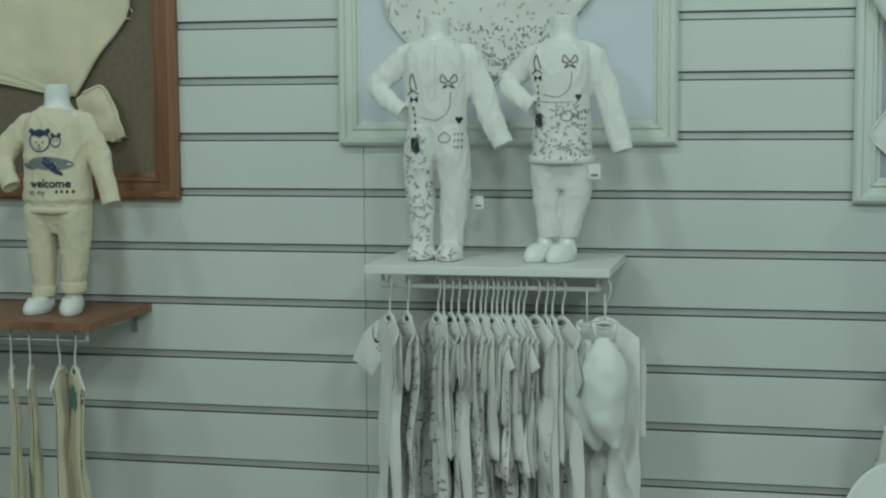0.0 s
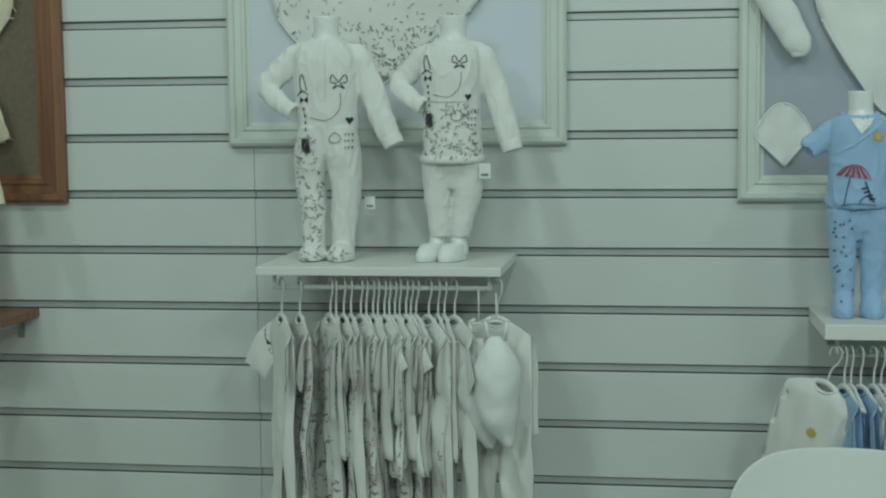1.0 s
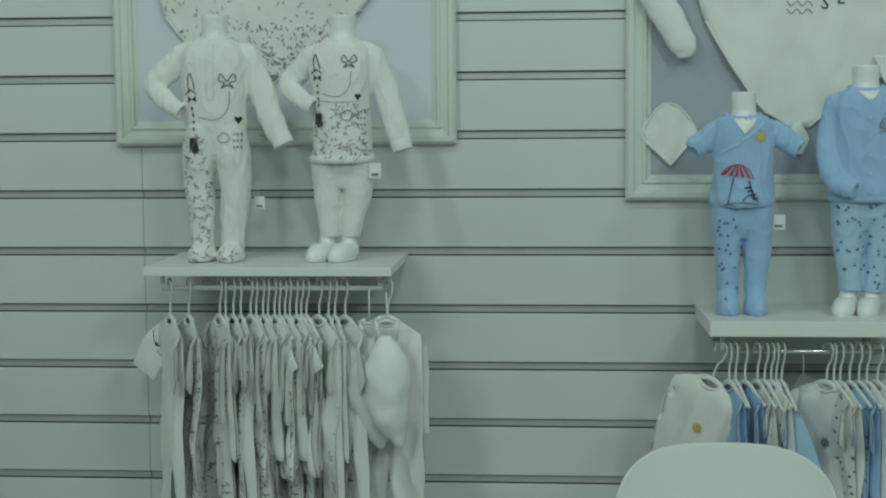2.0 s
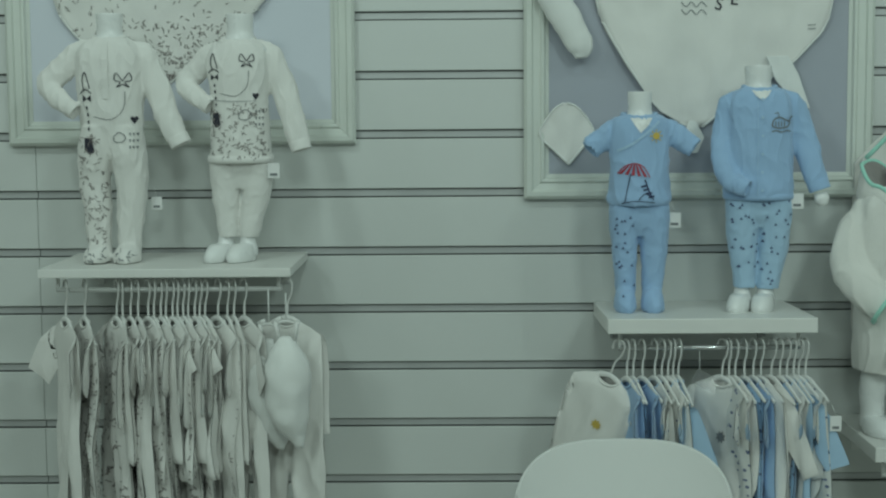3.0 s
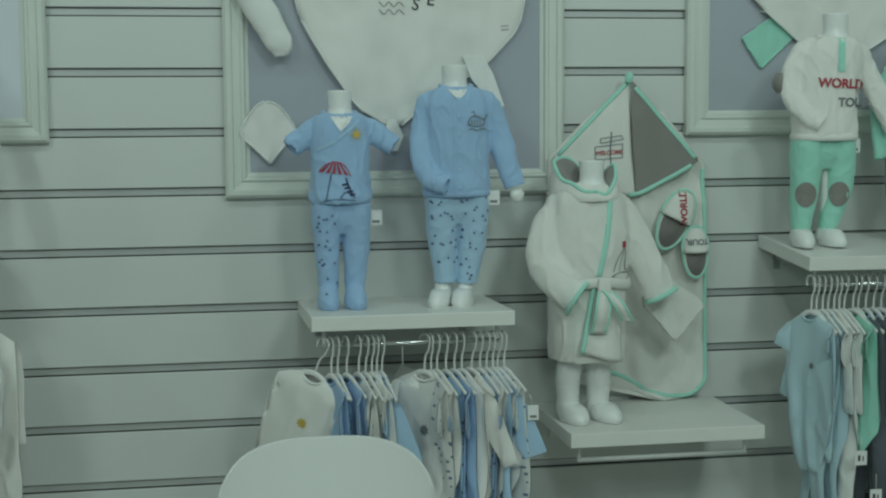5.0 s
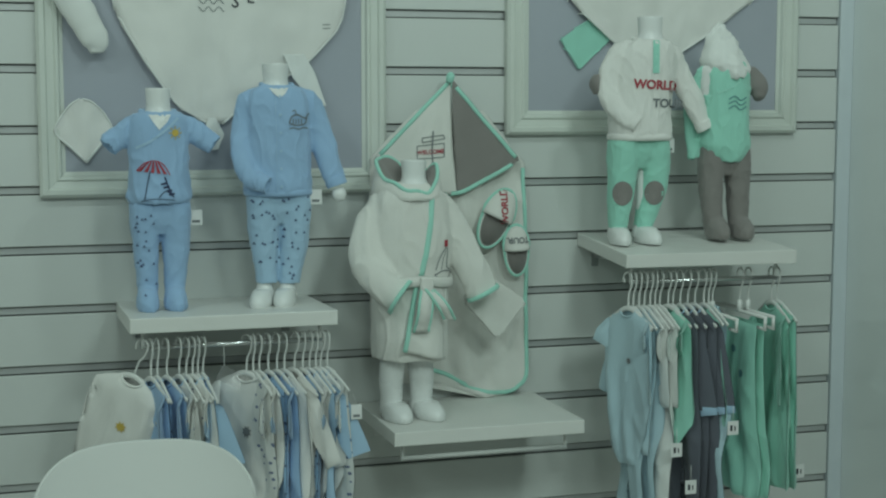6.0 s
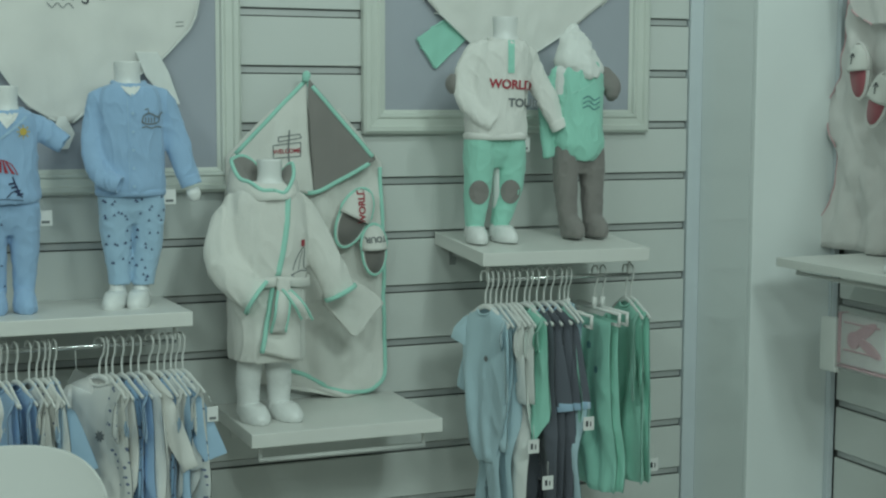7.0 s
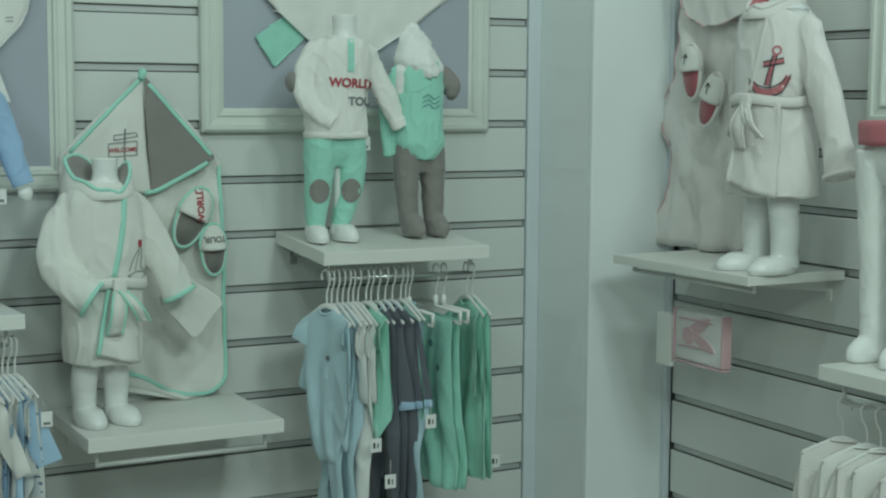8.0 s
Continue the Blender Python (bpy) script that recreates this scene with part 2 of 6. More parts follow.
# prints lie on the cloth: flat strokes and shapes dropped on the surface below them
class Print:
    def __init__(self, trees, way, lift=0.0022):
        self.missed = False
        self.trees, self.way, self.lift = trees, Vector(way).normalized(), lift
        self.right = Vector((0, 0, 1)).cross(-self.way).normalized()

    def at(self, p):
        best = None
        start = Vector(p) - self.way * 0.4
        for t in self.trees:
            hit = t.ray_cast(start, self.way, 0.9)
            if hit[0] is not None and (best is None or hit[3] < best[1]):
                best = (hit[0], hit[3])
        self.missed |= best is None
        return (best[0] if best else Vector(p)) - self.way * self.lift

    def flat(self, bm, origin, pts):
        o = Vector(origin)
        self.missed = False
        on = [self.at(o + self.right * a + Vector((0, 0, b))) for a, b in pts]
        if self.missed:
            return
        vs = [bm.verts.new(p) for p in on]
        c = [sum(p[0] for p in pts) / len(pts), sum(p[1] for p in pts) / len(pts)]
        m = bm.verts.new(self.at(o + self.right * c[0] + Vector((0, 0, c[1]))))
        mid = [bm.verts.new(self.at(o + self.right * ((a + c[0]) / 2) + Vector((0, 0, (b + c[1]) / 2)))) for a, b in pts]
        for i in range(len(vs)):
            j = (i + 1) % len(vs)
            bm.faces.new((vs[i], vs[j], mid[j], mid[i]))
            bm.faces.new((mid[i], mid[j], m))

    def stroke(self, bm, origin, pts, w, k=3):
        o = Vector(origin)
        rows = [np.array(p, float) * (1 - j / 4) + np.array(q, float) * j / 4 for p, q in zip(pts, pts[1:]) for j in range(5)] if k == 0 else spline(pts, k)
        last = None
        for i, q in enumerate(rows):
            d = rows[min(i + 1, len(rows) - 1)] - rows[max(i - 1, 0)]
            d /= max(np.linalg.norm(d), 1e-9)
            s = np.array((-d[1], d[0])) * w / 2
            self.missed = False
            on = [self.at(o + self.right * e[0] + Vector((0, 0, e[1]))) for e in (q + s, q - s)]
            if self.missed:
                last = None
                continue
            pair = [bm.verts.new(p) for p in on]
            if last:
                bm.faces.new((last[0], last[1], pair[1], pair[0]))
            last = pair

    def letters(self, bm, origin, text, height, turn=0.0, bold=0.0):
        cu = bpy.data.curves.new("letters", "FONT")
        cu.body, cu.size, cu.align_x, cu.align_y = text, height * 1.4, "CENTER", "CENTER"
        cu.offset = height * bold
        ob = bpy.data.objects.new("letters", cu)
        me = bpy.data.meshes.new_from_object(ob)
        o, c, s = Vector(origin), math.cos(turn), math.sin(turn)
        vs = [bm.verts.new(self.at(o + self.right * (v.co.x * c - v.co.y * s) + Vector((0, 0, v.co.x * s + v.co.y * c)))) for v in me.vertices]
        for p in me.polygons:
            try:
                bm.faces.new([vs[i] for i in p.vertices])
            except ValueError:
                pass
        bpy.data.objects.remove(ob)
        bpy.data.meshes.remove(me)
        bpy.data.curves.remove(cu)


def oval(rx, rz, cx=0.0, cz=0.0, n=14, turn=0.0):
    c, s = math.cos(turn), math.sin(turn)
    return [(cx + rx * math.cos(t) * c - rz * math.sin(t) * s, cz + rx * math.cos(t) * s + rz * math.sin(t) * c) for t in (2 * math.pi * i / n for i in range(n))]


def tree_of(*obs):
    out = []
    for o in obs:
        bm = bmesh.new()
        bm.from_mesh(o.data)
        bm.transform(o.matrix_world if o.parent is None else o.parent.matrix_world)
        out.append(BVHTree.FromBMesh(bm))
        bm.free()
    return out


def into(ob, bm):
    """World-placed geometry brought into ob's own space."""
    bm.transform(ob.matrix_world.inverted())
    return bm

# ---- structure ----
PITCH, SLOT, TOPSLOT = 0.125, 0.019, 1.611
ROOM_L, ROOM_R, ROOM_F, ROOM_H = -2.6, 3.247, -6.0, 3.0


def wall_box(name, x0, x1, y0, y1, z0, z1, material, label, category="wall"):
    return single(name, boxed(x0, x1, y0, y1, z0, z1), material, label, category, "", "structure", False)


wall_box("floor", ROOM_L - 0.2, ROOM_R + 0.3, ROOM_F - 0.2, 0.25, -0.1, 0.0, TILE, "beige tiled shop floor under the displays", "floor")
wall_box("ceiling", ROOM_L - 0.2, ROOM_R + 0.3, ROOM_F - 0.2, 0.25, ROOM_H, ROOM_H + 0.1, CEILING, "plain white painted shop ceiling", "ceiling")
wall_box("wall_west", ROOM_L - 0.15, ROOM_L, ROOM_F, 0.25, 0.0, ROOM_H, PLASTER, "plain pale painted side wall of the shop")
wall_box("wall_south", ROOM_L, ROOM_R, ROOM_F - 0.15, ROOM_F, 0.0, ROOM_H, PLASTER, "plain pale painted wall behind the shop floor")


def slat_mesh(length):
    """One board between two slots: a front lip and a narrower body, so that the slot widens behind."""
    bm = bmesh.new()
    h = (PITCH - SLOT) / 2
    prof = [(0.0, -h + 0.0015), (0.0015, -h), (0.006, -h), (0.006, -h + 0.009), (0.014, -h + 0.009),
            (0.014, h - 0.009), (0.006, h - 0.009), (0.006, h), (0.0015, h), (0.0, h - 0.0015)]
    g = 0.0006
    loops = [[(x, y, z) for y, z in prof] for x in (g, length - g)]
    rings(bm, loops)
    return mesh_of("slat", bm, WHITE_SLAT, False)


def insert_mesh(length):
    """Bright metal channel at the bottom of a slot."""
    bm = bmesh.new()
    rings(bm, [[(x, y, z) for y, z in ((0.0088, -0.0066), (0.0088, 0.0066), (0.0138, 0.0066), (0.0138, -0.0066))] for x in (0.001, length - 0.001)])
    return mesh_of("slot_insert", bm, ALU, False)


def slat_wall(wall, spans, turn, first, low, high):
    """Boards on a wall: spans along it, the pose of its start, the height of one slot."""
    k0 = math.ceil((first - high) / PITCH)
    k1 = math.floor((first - low) / PITCH)
    for a, b in spans:
        board, metal = slat_mesh(b - a), insert_mesh(b - a)
        for k in range(k0, k1 + 1):
            for name, me, dz in (("slat", board, -PITCH / 2), ("slot_insert", metal, 0.0)):
                ob = new(name, me)
                ob.parent = wall
                ob.matrix_world = turn @ Matrix.Translation((a, 0, first - k * PITCH + dz))


# wall cores carry the painted slot shade; the visible boards are white
north = wall_box("wall_north", ROOM_L, 3.6, 0.0142, 0.25, 0.0, ROOM_H, SLOT_SHADE, "white slatted shop wall with aluminium slots")
east = wall_box("wall_east", ROOM_R + 0.0142, ROOM_R + 0.25, ROOM_F, -0.22, 0.0, ROOM_H, SLOT_SHADE, "white slatted side wall with aluminium slots")

column_box = empty("corner_column", (3.13, -0.11, 0), "glossy pale panelled column filling the shop corner", "column", "", "structure")
part("side_panel", into(column_box, boxed(3.006, 3.021, -0.218, 0.014, 0, ROOM_H)), COLUMN, column_box, "", False)
part("front_panel", into(column_box, boxed(3.006, 3.248, -0.235, -0.22, 0, ROOM_H, bevel=0.002)), COLUMN, column_box, "", False)
part("edge_strip", into(column_box, boxed(2.969, 3.0058, -0.006, 0.014, 0, ROOM_H, bevel=0.002)), EDGE, column_box, "pale blue vertical edge strip", False)
part("edge_strip", into(column_box, boxed(3.230, 3.2465, -0.252, -0.236, 0, ROOM_H, bevel=0.002)), EDGE, column_box, "pale blue vertical edge strip", False)

# ---- shelves ----
def shelf(x0, x1, z, thick, material, label, rail, drop, inset=0.028, depth=0.316, rod=RODWHITE, place=None):
    th = empty("display_shelf", (x0, 0, z), label, "shelf", "wall shelves")
    w = x1 - x0
    part("board", boxed(0, w, -depth, -0.001, -thick, 0, bevel=0.0018), material, th, "", False)
    for bx in (0.045, w - 0.045):
        bm = boxed(bx - 0.005, bx + 0.005, -0.20, 0.0, -thick - 0.03, -thick - 0.0005, bevel=0.001)
        for v in bm.verts:
            if v.co.y < -0.1 and v.co.z < -thick - 0.015:
                v.co.z += 0.022
        metal = STEEL if rod is not RODWHITE else RODWHITE
        arm = part("bracket", bm, metal, th, "", False)
        part("wall_plate", boxed(bx - 0.008, bx + 0.008, -0.004, 0.006, -thick - 0.05, -thick - 0.0005, bevel=0.001), metal, arm, "", False)
    yb = 0.041 - depth
    for bx in (inset, w - inset):
        part("rail_post", bars(bmesh.new(), [(bx, yb, -thick - 0.0005), (bx, yb, -drop)], 0.0042), RODWHITE, th)
    part("rail", bars(bmesh.new(), [(inset, yb, -drop), (w - inset, yb, -drop)], 0.0048, 10), rod, th, "chrome hanging rail" if rod is CHROME else "")
    if place is not None:
        th.matrix_world = place
    return th


shelf(-1.0, -0.462, 0.978, 0.018, BROWN, "brown wooden wall shelf carrying a small mannequin", True, 0.045, rod=STEEL)
shelf(0.138, 0.63, 1.111, 0.017, SHELF, "white wall shelf with two baby mannequins on it", True, 0.045)
shelf(1.244, 1.650, 0.998, 0.029, SHELF, "thick white wall shelf with two blue-dressed mannequins", True, 0.062, rod=CHROME, place=Matrix.Translation((1.244, 0, 0.999)) @ Matrix.Rotation(radians(-1.6), 4, "X"))
shelf(1.766, 2.182, 0.751, 0.029, SHELF, "thick white wall shelf holding a bathrobe display", True, 0.064)
shelf(2.291, 2.685, 1.117, 0.029, SHELF, "thick white sagging wall shelf with mint and grey outfits", True, 0.066, rod=CHROME, place=Matrix.Translation((2.291, -0.001, 1.117)) @ Matrix.Rotation(radians(-3.2), 4, "Z") @ Matrix.Rotation(radians(3.3), 4, "X"))
TO_EAST = Matrix.Rotation(radians(-90), 4, "Z")
shelf(0, 0.47, 0, 0.02, SHELF, "white side-wall shelf holding an anchor bathrobe display", True, 0.035, depth=0.266, place=Matrix.Translation((ROOM_R, -0.367, 1.068)) @ TO_EAST)
shelf(0, 0.47, 0, 0.029, SHELF, "thick white side-wall shelf above hanging clothes", True, 0.07, place=Matrix.Translation((ROOM_R, -1.10, 0.936)) @ TO_EAST)

# ---- picture frames ----
def picture_frame(x0, x1, z0, z1, width, material, back, label, place=None):
    th = empty("picture_frame", (x0, 0, z0), label, "frame", "large wall frames")
    w, h = x1 - x0, z1 - z0
    prof = [(0.0, 0.0), (0.0, -0.018), (0.12, -0.024), (0.3, -0.024), (0.36, -0.019), (0.62, -0.017), (0.70, -0.021), (0.80, -0.020), (0.86, -0.013), (1.0, -0.011), (1.0, 0.0)]
    for ax, az, bx, bz, nx, nz in ((0, 0, w, 0, 0, 1), (w, 0, w, h, -1, 0), (w, h, 0, h, 0, -1), (0, h, 0, 0, 1, 0)):
        d = Vector((bx - ax, 0, bz - az)).normalized()
        nn = Vector((nx, 0, nz))
        bm = bmesh.new()
        loops = []
        for px, pz, sgn in ((ax, az, 1), (bx, bz, -1)):
            loops.append([Vector((px, 0, pz)) + nn * (u * width) + d * (sgn * (u * width + 0.0003)) + Vector((0, y, 0)) for u, y in prof])
        rings(bm, loops)
        part("frame_side", bm, material, th, "", False)
    part("backing", boxed(width - 0.002, w - width + 0.002, -0.009, -0.001, width - 0.002, h - width + 0.002), back, th, "", False)
    if place is not None:
        th.matrix_world = place
    return th


picture_frame(-1.15, -0.382, 1.219, 2.3, 0.062, BROWN, BURLAP, "brown wooden frame with dark burlap backing")
picture_frame(0.0, 0.738, 1.343, 2.4, 0.051, FRAME, PALE_BACKING, "white moulded frame with pale backing and pinned cloth")
picture_frame(1.095, 1.83, 1.222, 2.3, 0.053, FRAME, BACKING, "white moulded frame with grey backing and pinned clothes")
picture_frame(2.111, 2.847, 1.3445, 2.4, 0.054, FRAME, BACKING, "white moulded frame with grey backing and mint cap")
picture_frame(0, 0.8, 0, 1.0, 0.05, FRAME, PALE_BACKING, "white moulded frame on the side wall", place=Matrix.Translation((ROOM_R, -0.90, 1.38)) @ TO_EAST)

# ---- chair ----
def shell_chair(x, y, z_top, turn):
    th = empty("shell_chair", Matrix.Translation((x, y, 0)) @ Matrix.Rotation(turn, 4, "Z"), "glossy white moulded shell chair on wooden legs", "chair")
    prof = spline([(-0.21, 0.415, 0.16), (-0.16, 0.43, 0.20), (0.0, 0.405, 0.215), (0.13, 0.42, 0.215), (0.195, 0.50, 0.212), (0.215, 0.60, 0.208), (0.228, 0.70, 0.196), (0.236, 0.79, 0.187), (0.24, z_top - 0.03, 0.18), (0.2415, z_top, 0.176)], 6)
    bm = bmesh.new()
    grid = []
    for py, pz, hw in prof:
        row = []
        for i in range(41):
            s = math.sin((i / 20 - 1) * math.pi / 2)
            lift = 0.05 * abs(s) ** 3 if pz < 0.5 else 0.0
            wrap = -0.05 * abs(s) ** 2.5 * min(1.0, max(0.0, (pz - 0.42) / 0.1))
            corner = 0.125 * (1 - (1 - min(1.0, abs(s)) ** 3.6) ** (1 / 2.6)) + 0.004 * s * s
            u = max(0.0, (pz - 0.55) / (z_top - 0.55))
            row.append(bm.verts.new((hw * s, -py - wrap, pz + lift - corner * u)))
        grid.append(row)
    for a, b in zip(grid, grid[1:]):
        for i in range(40):
            bm.faces.new((a[i], a[i + 1], b[i + 1], b[i]))
    bmesh.ops.recalc_face_normals(bm, faces=bm.faces)
    bmesh.ops.solidify(bm, geom=list(bm.faces), thickness=0.006)
    shell = part("shell", bm, SHELL, th)
    mod = shell.modifiers.new("edge", "BEVEL")
    mod.width, mod.segments, mod.limit_method, mod.angle_limit = 0.0022, 2, "ANGLE", radians(50)
    for lx in (-1, 1):
        for ly in (-1, 1):
            leg = part("leg", tube(bmesh.new(), [(0.09 * lx, 0.07 * ly, 0.395, 0.015), (0.21 * lx, 0.21 * ly, 0.006, 0.010)], 12, 2), BEECH, th)
            part("foot_cap", column(bmesh.new(), [(0.21 * lx, 0.21 * ly, 0.012, 0.0115, 0.0115), (0.2115 * lx, 0.2115 * ly, 0.0, 0.0115, 0.0115)], 12, 2), INK, leg, "black plastic foot cap")
    bm = bars(bmesh.new(), [(-0.13, -0.11, 0.27), (0.13, 0.11, 0.27)], 0.004)
    bars(bm, [(-0.13, 0.11, 0.27), (0.13, -0.11, 0.27)], 0.004)
    part("brace", bm, INK, th)
    return th


shell_chair(1.216, -1.05, 0.888, math.pi)

# ---- mannequins and what they wear ----
def mannequin(label, neck, hips, feet, hands=(), y=-0.17, bare=False):
    """neck: x, top, radius; hips: x, z, half width; feet: two x and the shelf's height, leg radius; hands: tips as x, y, z with a step back."""
    x, top, r = neck
    bm = bmesh.new()
    column(bm, [(x, y, top, r * 0.96, r * 0.9), (x, y, top - 0.004, r, r * 0.95), (x, y, top - 0.035, r * 0.95, r * 0.92), (x, y, top - 0.052, r * 1.25, r * 1.1), (x, y, top - 0.07, r * 2.1, r * 1.5), (x, y, top - 0.1, 0.055, 0.038), (hips[0], y, hips[1], hips[2] * 0.8, 0.024), (hips[0], y, hips[1] - 0.03, hips[2] * 0.55, 0.02)], 24)
    for fx, turn in feet[0]:
        z = feet[1]
        lr = feet[2]
        up = 1.0 if bare else 0.62
        column(bm, [(hips[0] + (fx - hips[0]) * 0.7, y, hips[1] - 0.02, lr * up, lr * up), (fx, y, z + 0.09, lr * 0.9 * up, lr * 0.9 * up), (fx, y, z + 0.045, lr * 0.8 * (1 if bare else 0.8), lr * 0.85 * (1 if bare else 0.8)), (fx, y, z + 0.025, lr * 0.85, lr * 0.95), (fx, y, z + 0.012, lr * 0.85, lr)], 16)
        s, c = math.sin(turn), math.cos(turn)
        foot = bmesh.new()
        column(foot, [(0, -0.018, 0.036, 0.010, 0.02), (0, -0.019, 0.033, 0.019, 0.033), (0, -0.024, 0.022, 0.023, 0.043), (0, -0.026, 0.01, 0.0245, 0.047), (0, -0.026, 0.0, 0.022, 0.045)], 18)
        foot.transform(Matrix.Translation((fx, y, z + 0.0005)) @ Matrix.Rotation(turn, 4, "Z") @ Matrix.Diagonal((lr / 0.026, lr / 0.026, 1, 1)))
        tmp = bpy.data.meshes.new("foot")
        foot.to_mesh(tmp)
        foot.free()
        bm.from_mesh(tmp)
        bpy.data.meshes.remove(tmp)
    for a, b in hands:
        tube(bm, [(*a, 0.013), (*((Vector(a) + Vector(b)) / 2), 0.015), (*b, 0.007)], 12, 3, 0.7)
    return single("mannequin", bm, DOLL, label, "mannequin", "headless baby mannequins")


def top(name, label, x, y, rows, sleeves, material, sleeve_material=None, seed=0.0, cuff=True, amp=0.0031, group="displayed outfits", extra=None, voxel=0.0029, band=True, fold=0.034):
    """rows: z, half width, half depth and an optional shift of x; sleeves: lists of x, y, z, radius."""
    th = empty(name, (x, y, rows[-1][0]), label, "baby clothes", group)
    bm = column(bmesh.new(), [(x + (q[3] if len(q) > 3 else 0), y, q[0], q[1] * (0.89 if i in (1, 2) else 0.955), q[2] * 0.97) for i, q in enumerate(rows)], 36, 5, 2.3, 0.012)
    ends = []
    for s in sleeves:
        thin = 0.78 if len(s) > 4 else 0.83
        s = [(q[0], q[1], q[2], q[3] * (0.8 if j == 0 else thin)) for j, q in enumerate(s)]
        ends.append(s)
        xs, ys, zs, rs = s[0]
        s = [(xs, ys, zs - 0.002, rs)] + s[1:]
        bent = [s[0]] + [tuple(np.array(p) * (1 - k) + np.array(q) * k) for p, q in zip(s, s[1:]) for k in (0.25, 0.75)] + [s[-1]]
        tube(bm, [(x * 0.55 + xs * 0.45, ys, zs + 0.012, rs * 0.75)] + bent, 20, 4, 0.66, (0, 1, 0), 0.008)
    if extra:
        extra(bm)
    bm = rumple(fuse(bm, voxel, 3), amp, fold, seed)
    parts = [part("body", into(th, bm), material, th)]
    if band:
        q = rows[0]
        cx = x + (q[3] if len(q) > 3 else 0)
        ring = [(cx + q[1] * 0.92 * math.cos(t), y + q[2] * 0.95 * math.sin(t), q[0] + 0.001 - 0.007 * max(0.0, -math.sin(t)), 0.0055) for t in (2 * math.pi * i / 16 for i in range(17))]
        part("neckband", into(th, tube(bmesh.new(), ring, 10, 3, 1.0, (0, 0, 1))), sleeve_material or material, parts[0])
    if cuff and not extra:
        q = rows[-1]
        cx = x + (q[3] if len(q) > 3 else 0)
        ring = [(cx + q[1] * 0.955 * math.copysign(abs(math.cos(t)) ** 0.87, math.cos(t)), y + q[2] * 0.955 * math.copysign(abs(math.sin(t)) ** 0.87, math.sin(t)), q[0] + 0.006, 0.0042) for t in (2 * math.pi * i / 28 for i in range(29))]
        part("hem", into(th, tube(bmesh.new(), ring, 8, 2, 1.9, (0, 0, 1))), sleeve_material or material, parts[0])
    for s in ends if cuff else ():
        e, f = np.array(s[-1]), np.array(s[-2])
        d = (e - f)[:3] / np.linalg.norm((e - f)[:3])
        a = e[:3] - d * 0.016
        r = e[3]
        bm = tube(bmesh.new(), [(*(a - d * 0.001), r * 1.0), (*(a + d * 0.008), r * 1.02), (*(e[:3] + d * 0.003), r * 1.0)], 22, 4, 0.8, (0, 1, 0), 0.006)
        part("cuff", into(th, crease(bm, 0.001, (90, 90, 90), seed)), sleeve_material or material, parts[0])
    return th, parts


def trousers(name, label, x, y, waist, legs, materials, seed=0.0, feet=False, amp=0.0021):
    """waist: z, half width, half depth; legs: rows of x, z, radius from the crotch down."""
    th = empty(name, (x, y, legs[0][-1][1]), label, "baby clothes", "displayed outfits")
    z, a, b = waist
    bm = column(bmesh.new(), [(x, y, z + 0.01, a * 0.95, b * 0.78), (x, y, z - 0.02, a * 0.96, b * 0.78), (x, y, z - 0.045, a * 0.9, b * 0.7), (x, y, z - 0.07, a * 0.55, b * 0.5)], 28, 4, 2.4)
    for i, leg in enumerate(legs):
        leg = [(x + (leg[0][0] - x) * 0.9, z - 0.004, leg[0][2])] + list(leg)
        column(bm, [(x + (q[0] - x) * 0.96, y, q[1], q[2] * (0.95 if j < 2 else 0.9 if j < 3 else 0.84), q[2] * (1.12 if j < 2 else 0.98 if j < 3 else 0.88)) for j, q in enumerate(leg)], 22, 5, 2.2, 0.008)
        if feet:
            q = leg[-1]
            column(bm, [(q[0], y - 0.006, q[1] + 0.03, 0.014, 0.018), (q[0], y - 0.012, q[1] + 0.02, 0.019, 0.032), (q[0], y - 0.017, q[1] + 0.004, 0.0225, 0.042), (q[0], y - 0.017, q[1] - 0.012, 0.0225, 0.042), (q[0], y - 0.017, q[1] - 0.019, 0.017, 0.037)], 22, 3)
    bm = rumple(fuse(bm, 0.0029, 2), amp, 0.032, seed, (1.0, 1.0, 0.9))
    parts = [part("cloth", into(th, bm), materials[0], th)]
    return th, parts


def printed(th, name, material, trees, draw, label="", way=(0, 1, 0)):
    bm = bmesh.new()
    draw(Print(trees, way), bm)
    ob = part(name, into(th, bm), material, th, label, False)
    if name in ("leg_print", "hem_print", "twig_print"):
        ob["kind"] = "stuff"
    return ob


def scatter(pr, bm, origin, spans, count, kind, size, seed):
    rng = random.Random(seed)
    for _ in range(count):
        sx, sz = spans[rng.randrange(len(spans))]
        px, pz, a = rng.uniform(*sx), rng.uniform(*sz), rng.uniform(0, 6.28)
        c, s = math.cos(a), math.sin(a)
        spin = lambda q: (px + q[0] * c - q[1] * s, pz + q[0] * s + q[1] * c)
        if kind == "twig":
            pr.stroke(bm, origin, [spin((-size, 0)), spin((0, size * 0.15)), spin((size, 0))], size * 0.28, 2)
            if rng.random() < 0.6:
                pr.stroke(bm, origin, [spin((0, 0)), spin((size * 0.5, size * 0.6))], size * 0.3, 0)
            if rng.random() < 0.3:
                pr.flat(bm, origin, [spin(q) for q in oval(size * 0.35, size * 0.25, -size * 0.6, size * 0.4, 6)])
        else:
            pr.flat(bm, origin, [(px - size, pz - size * 0.8), (px + size, pz - size * 0.8), (px, pz + size)])


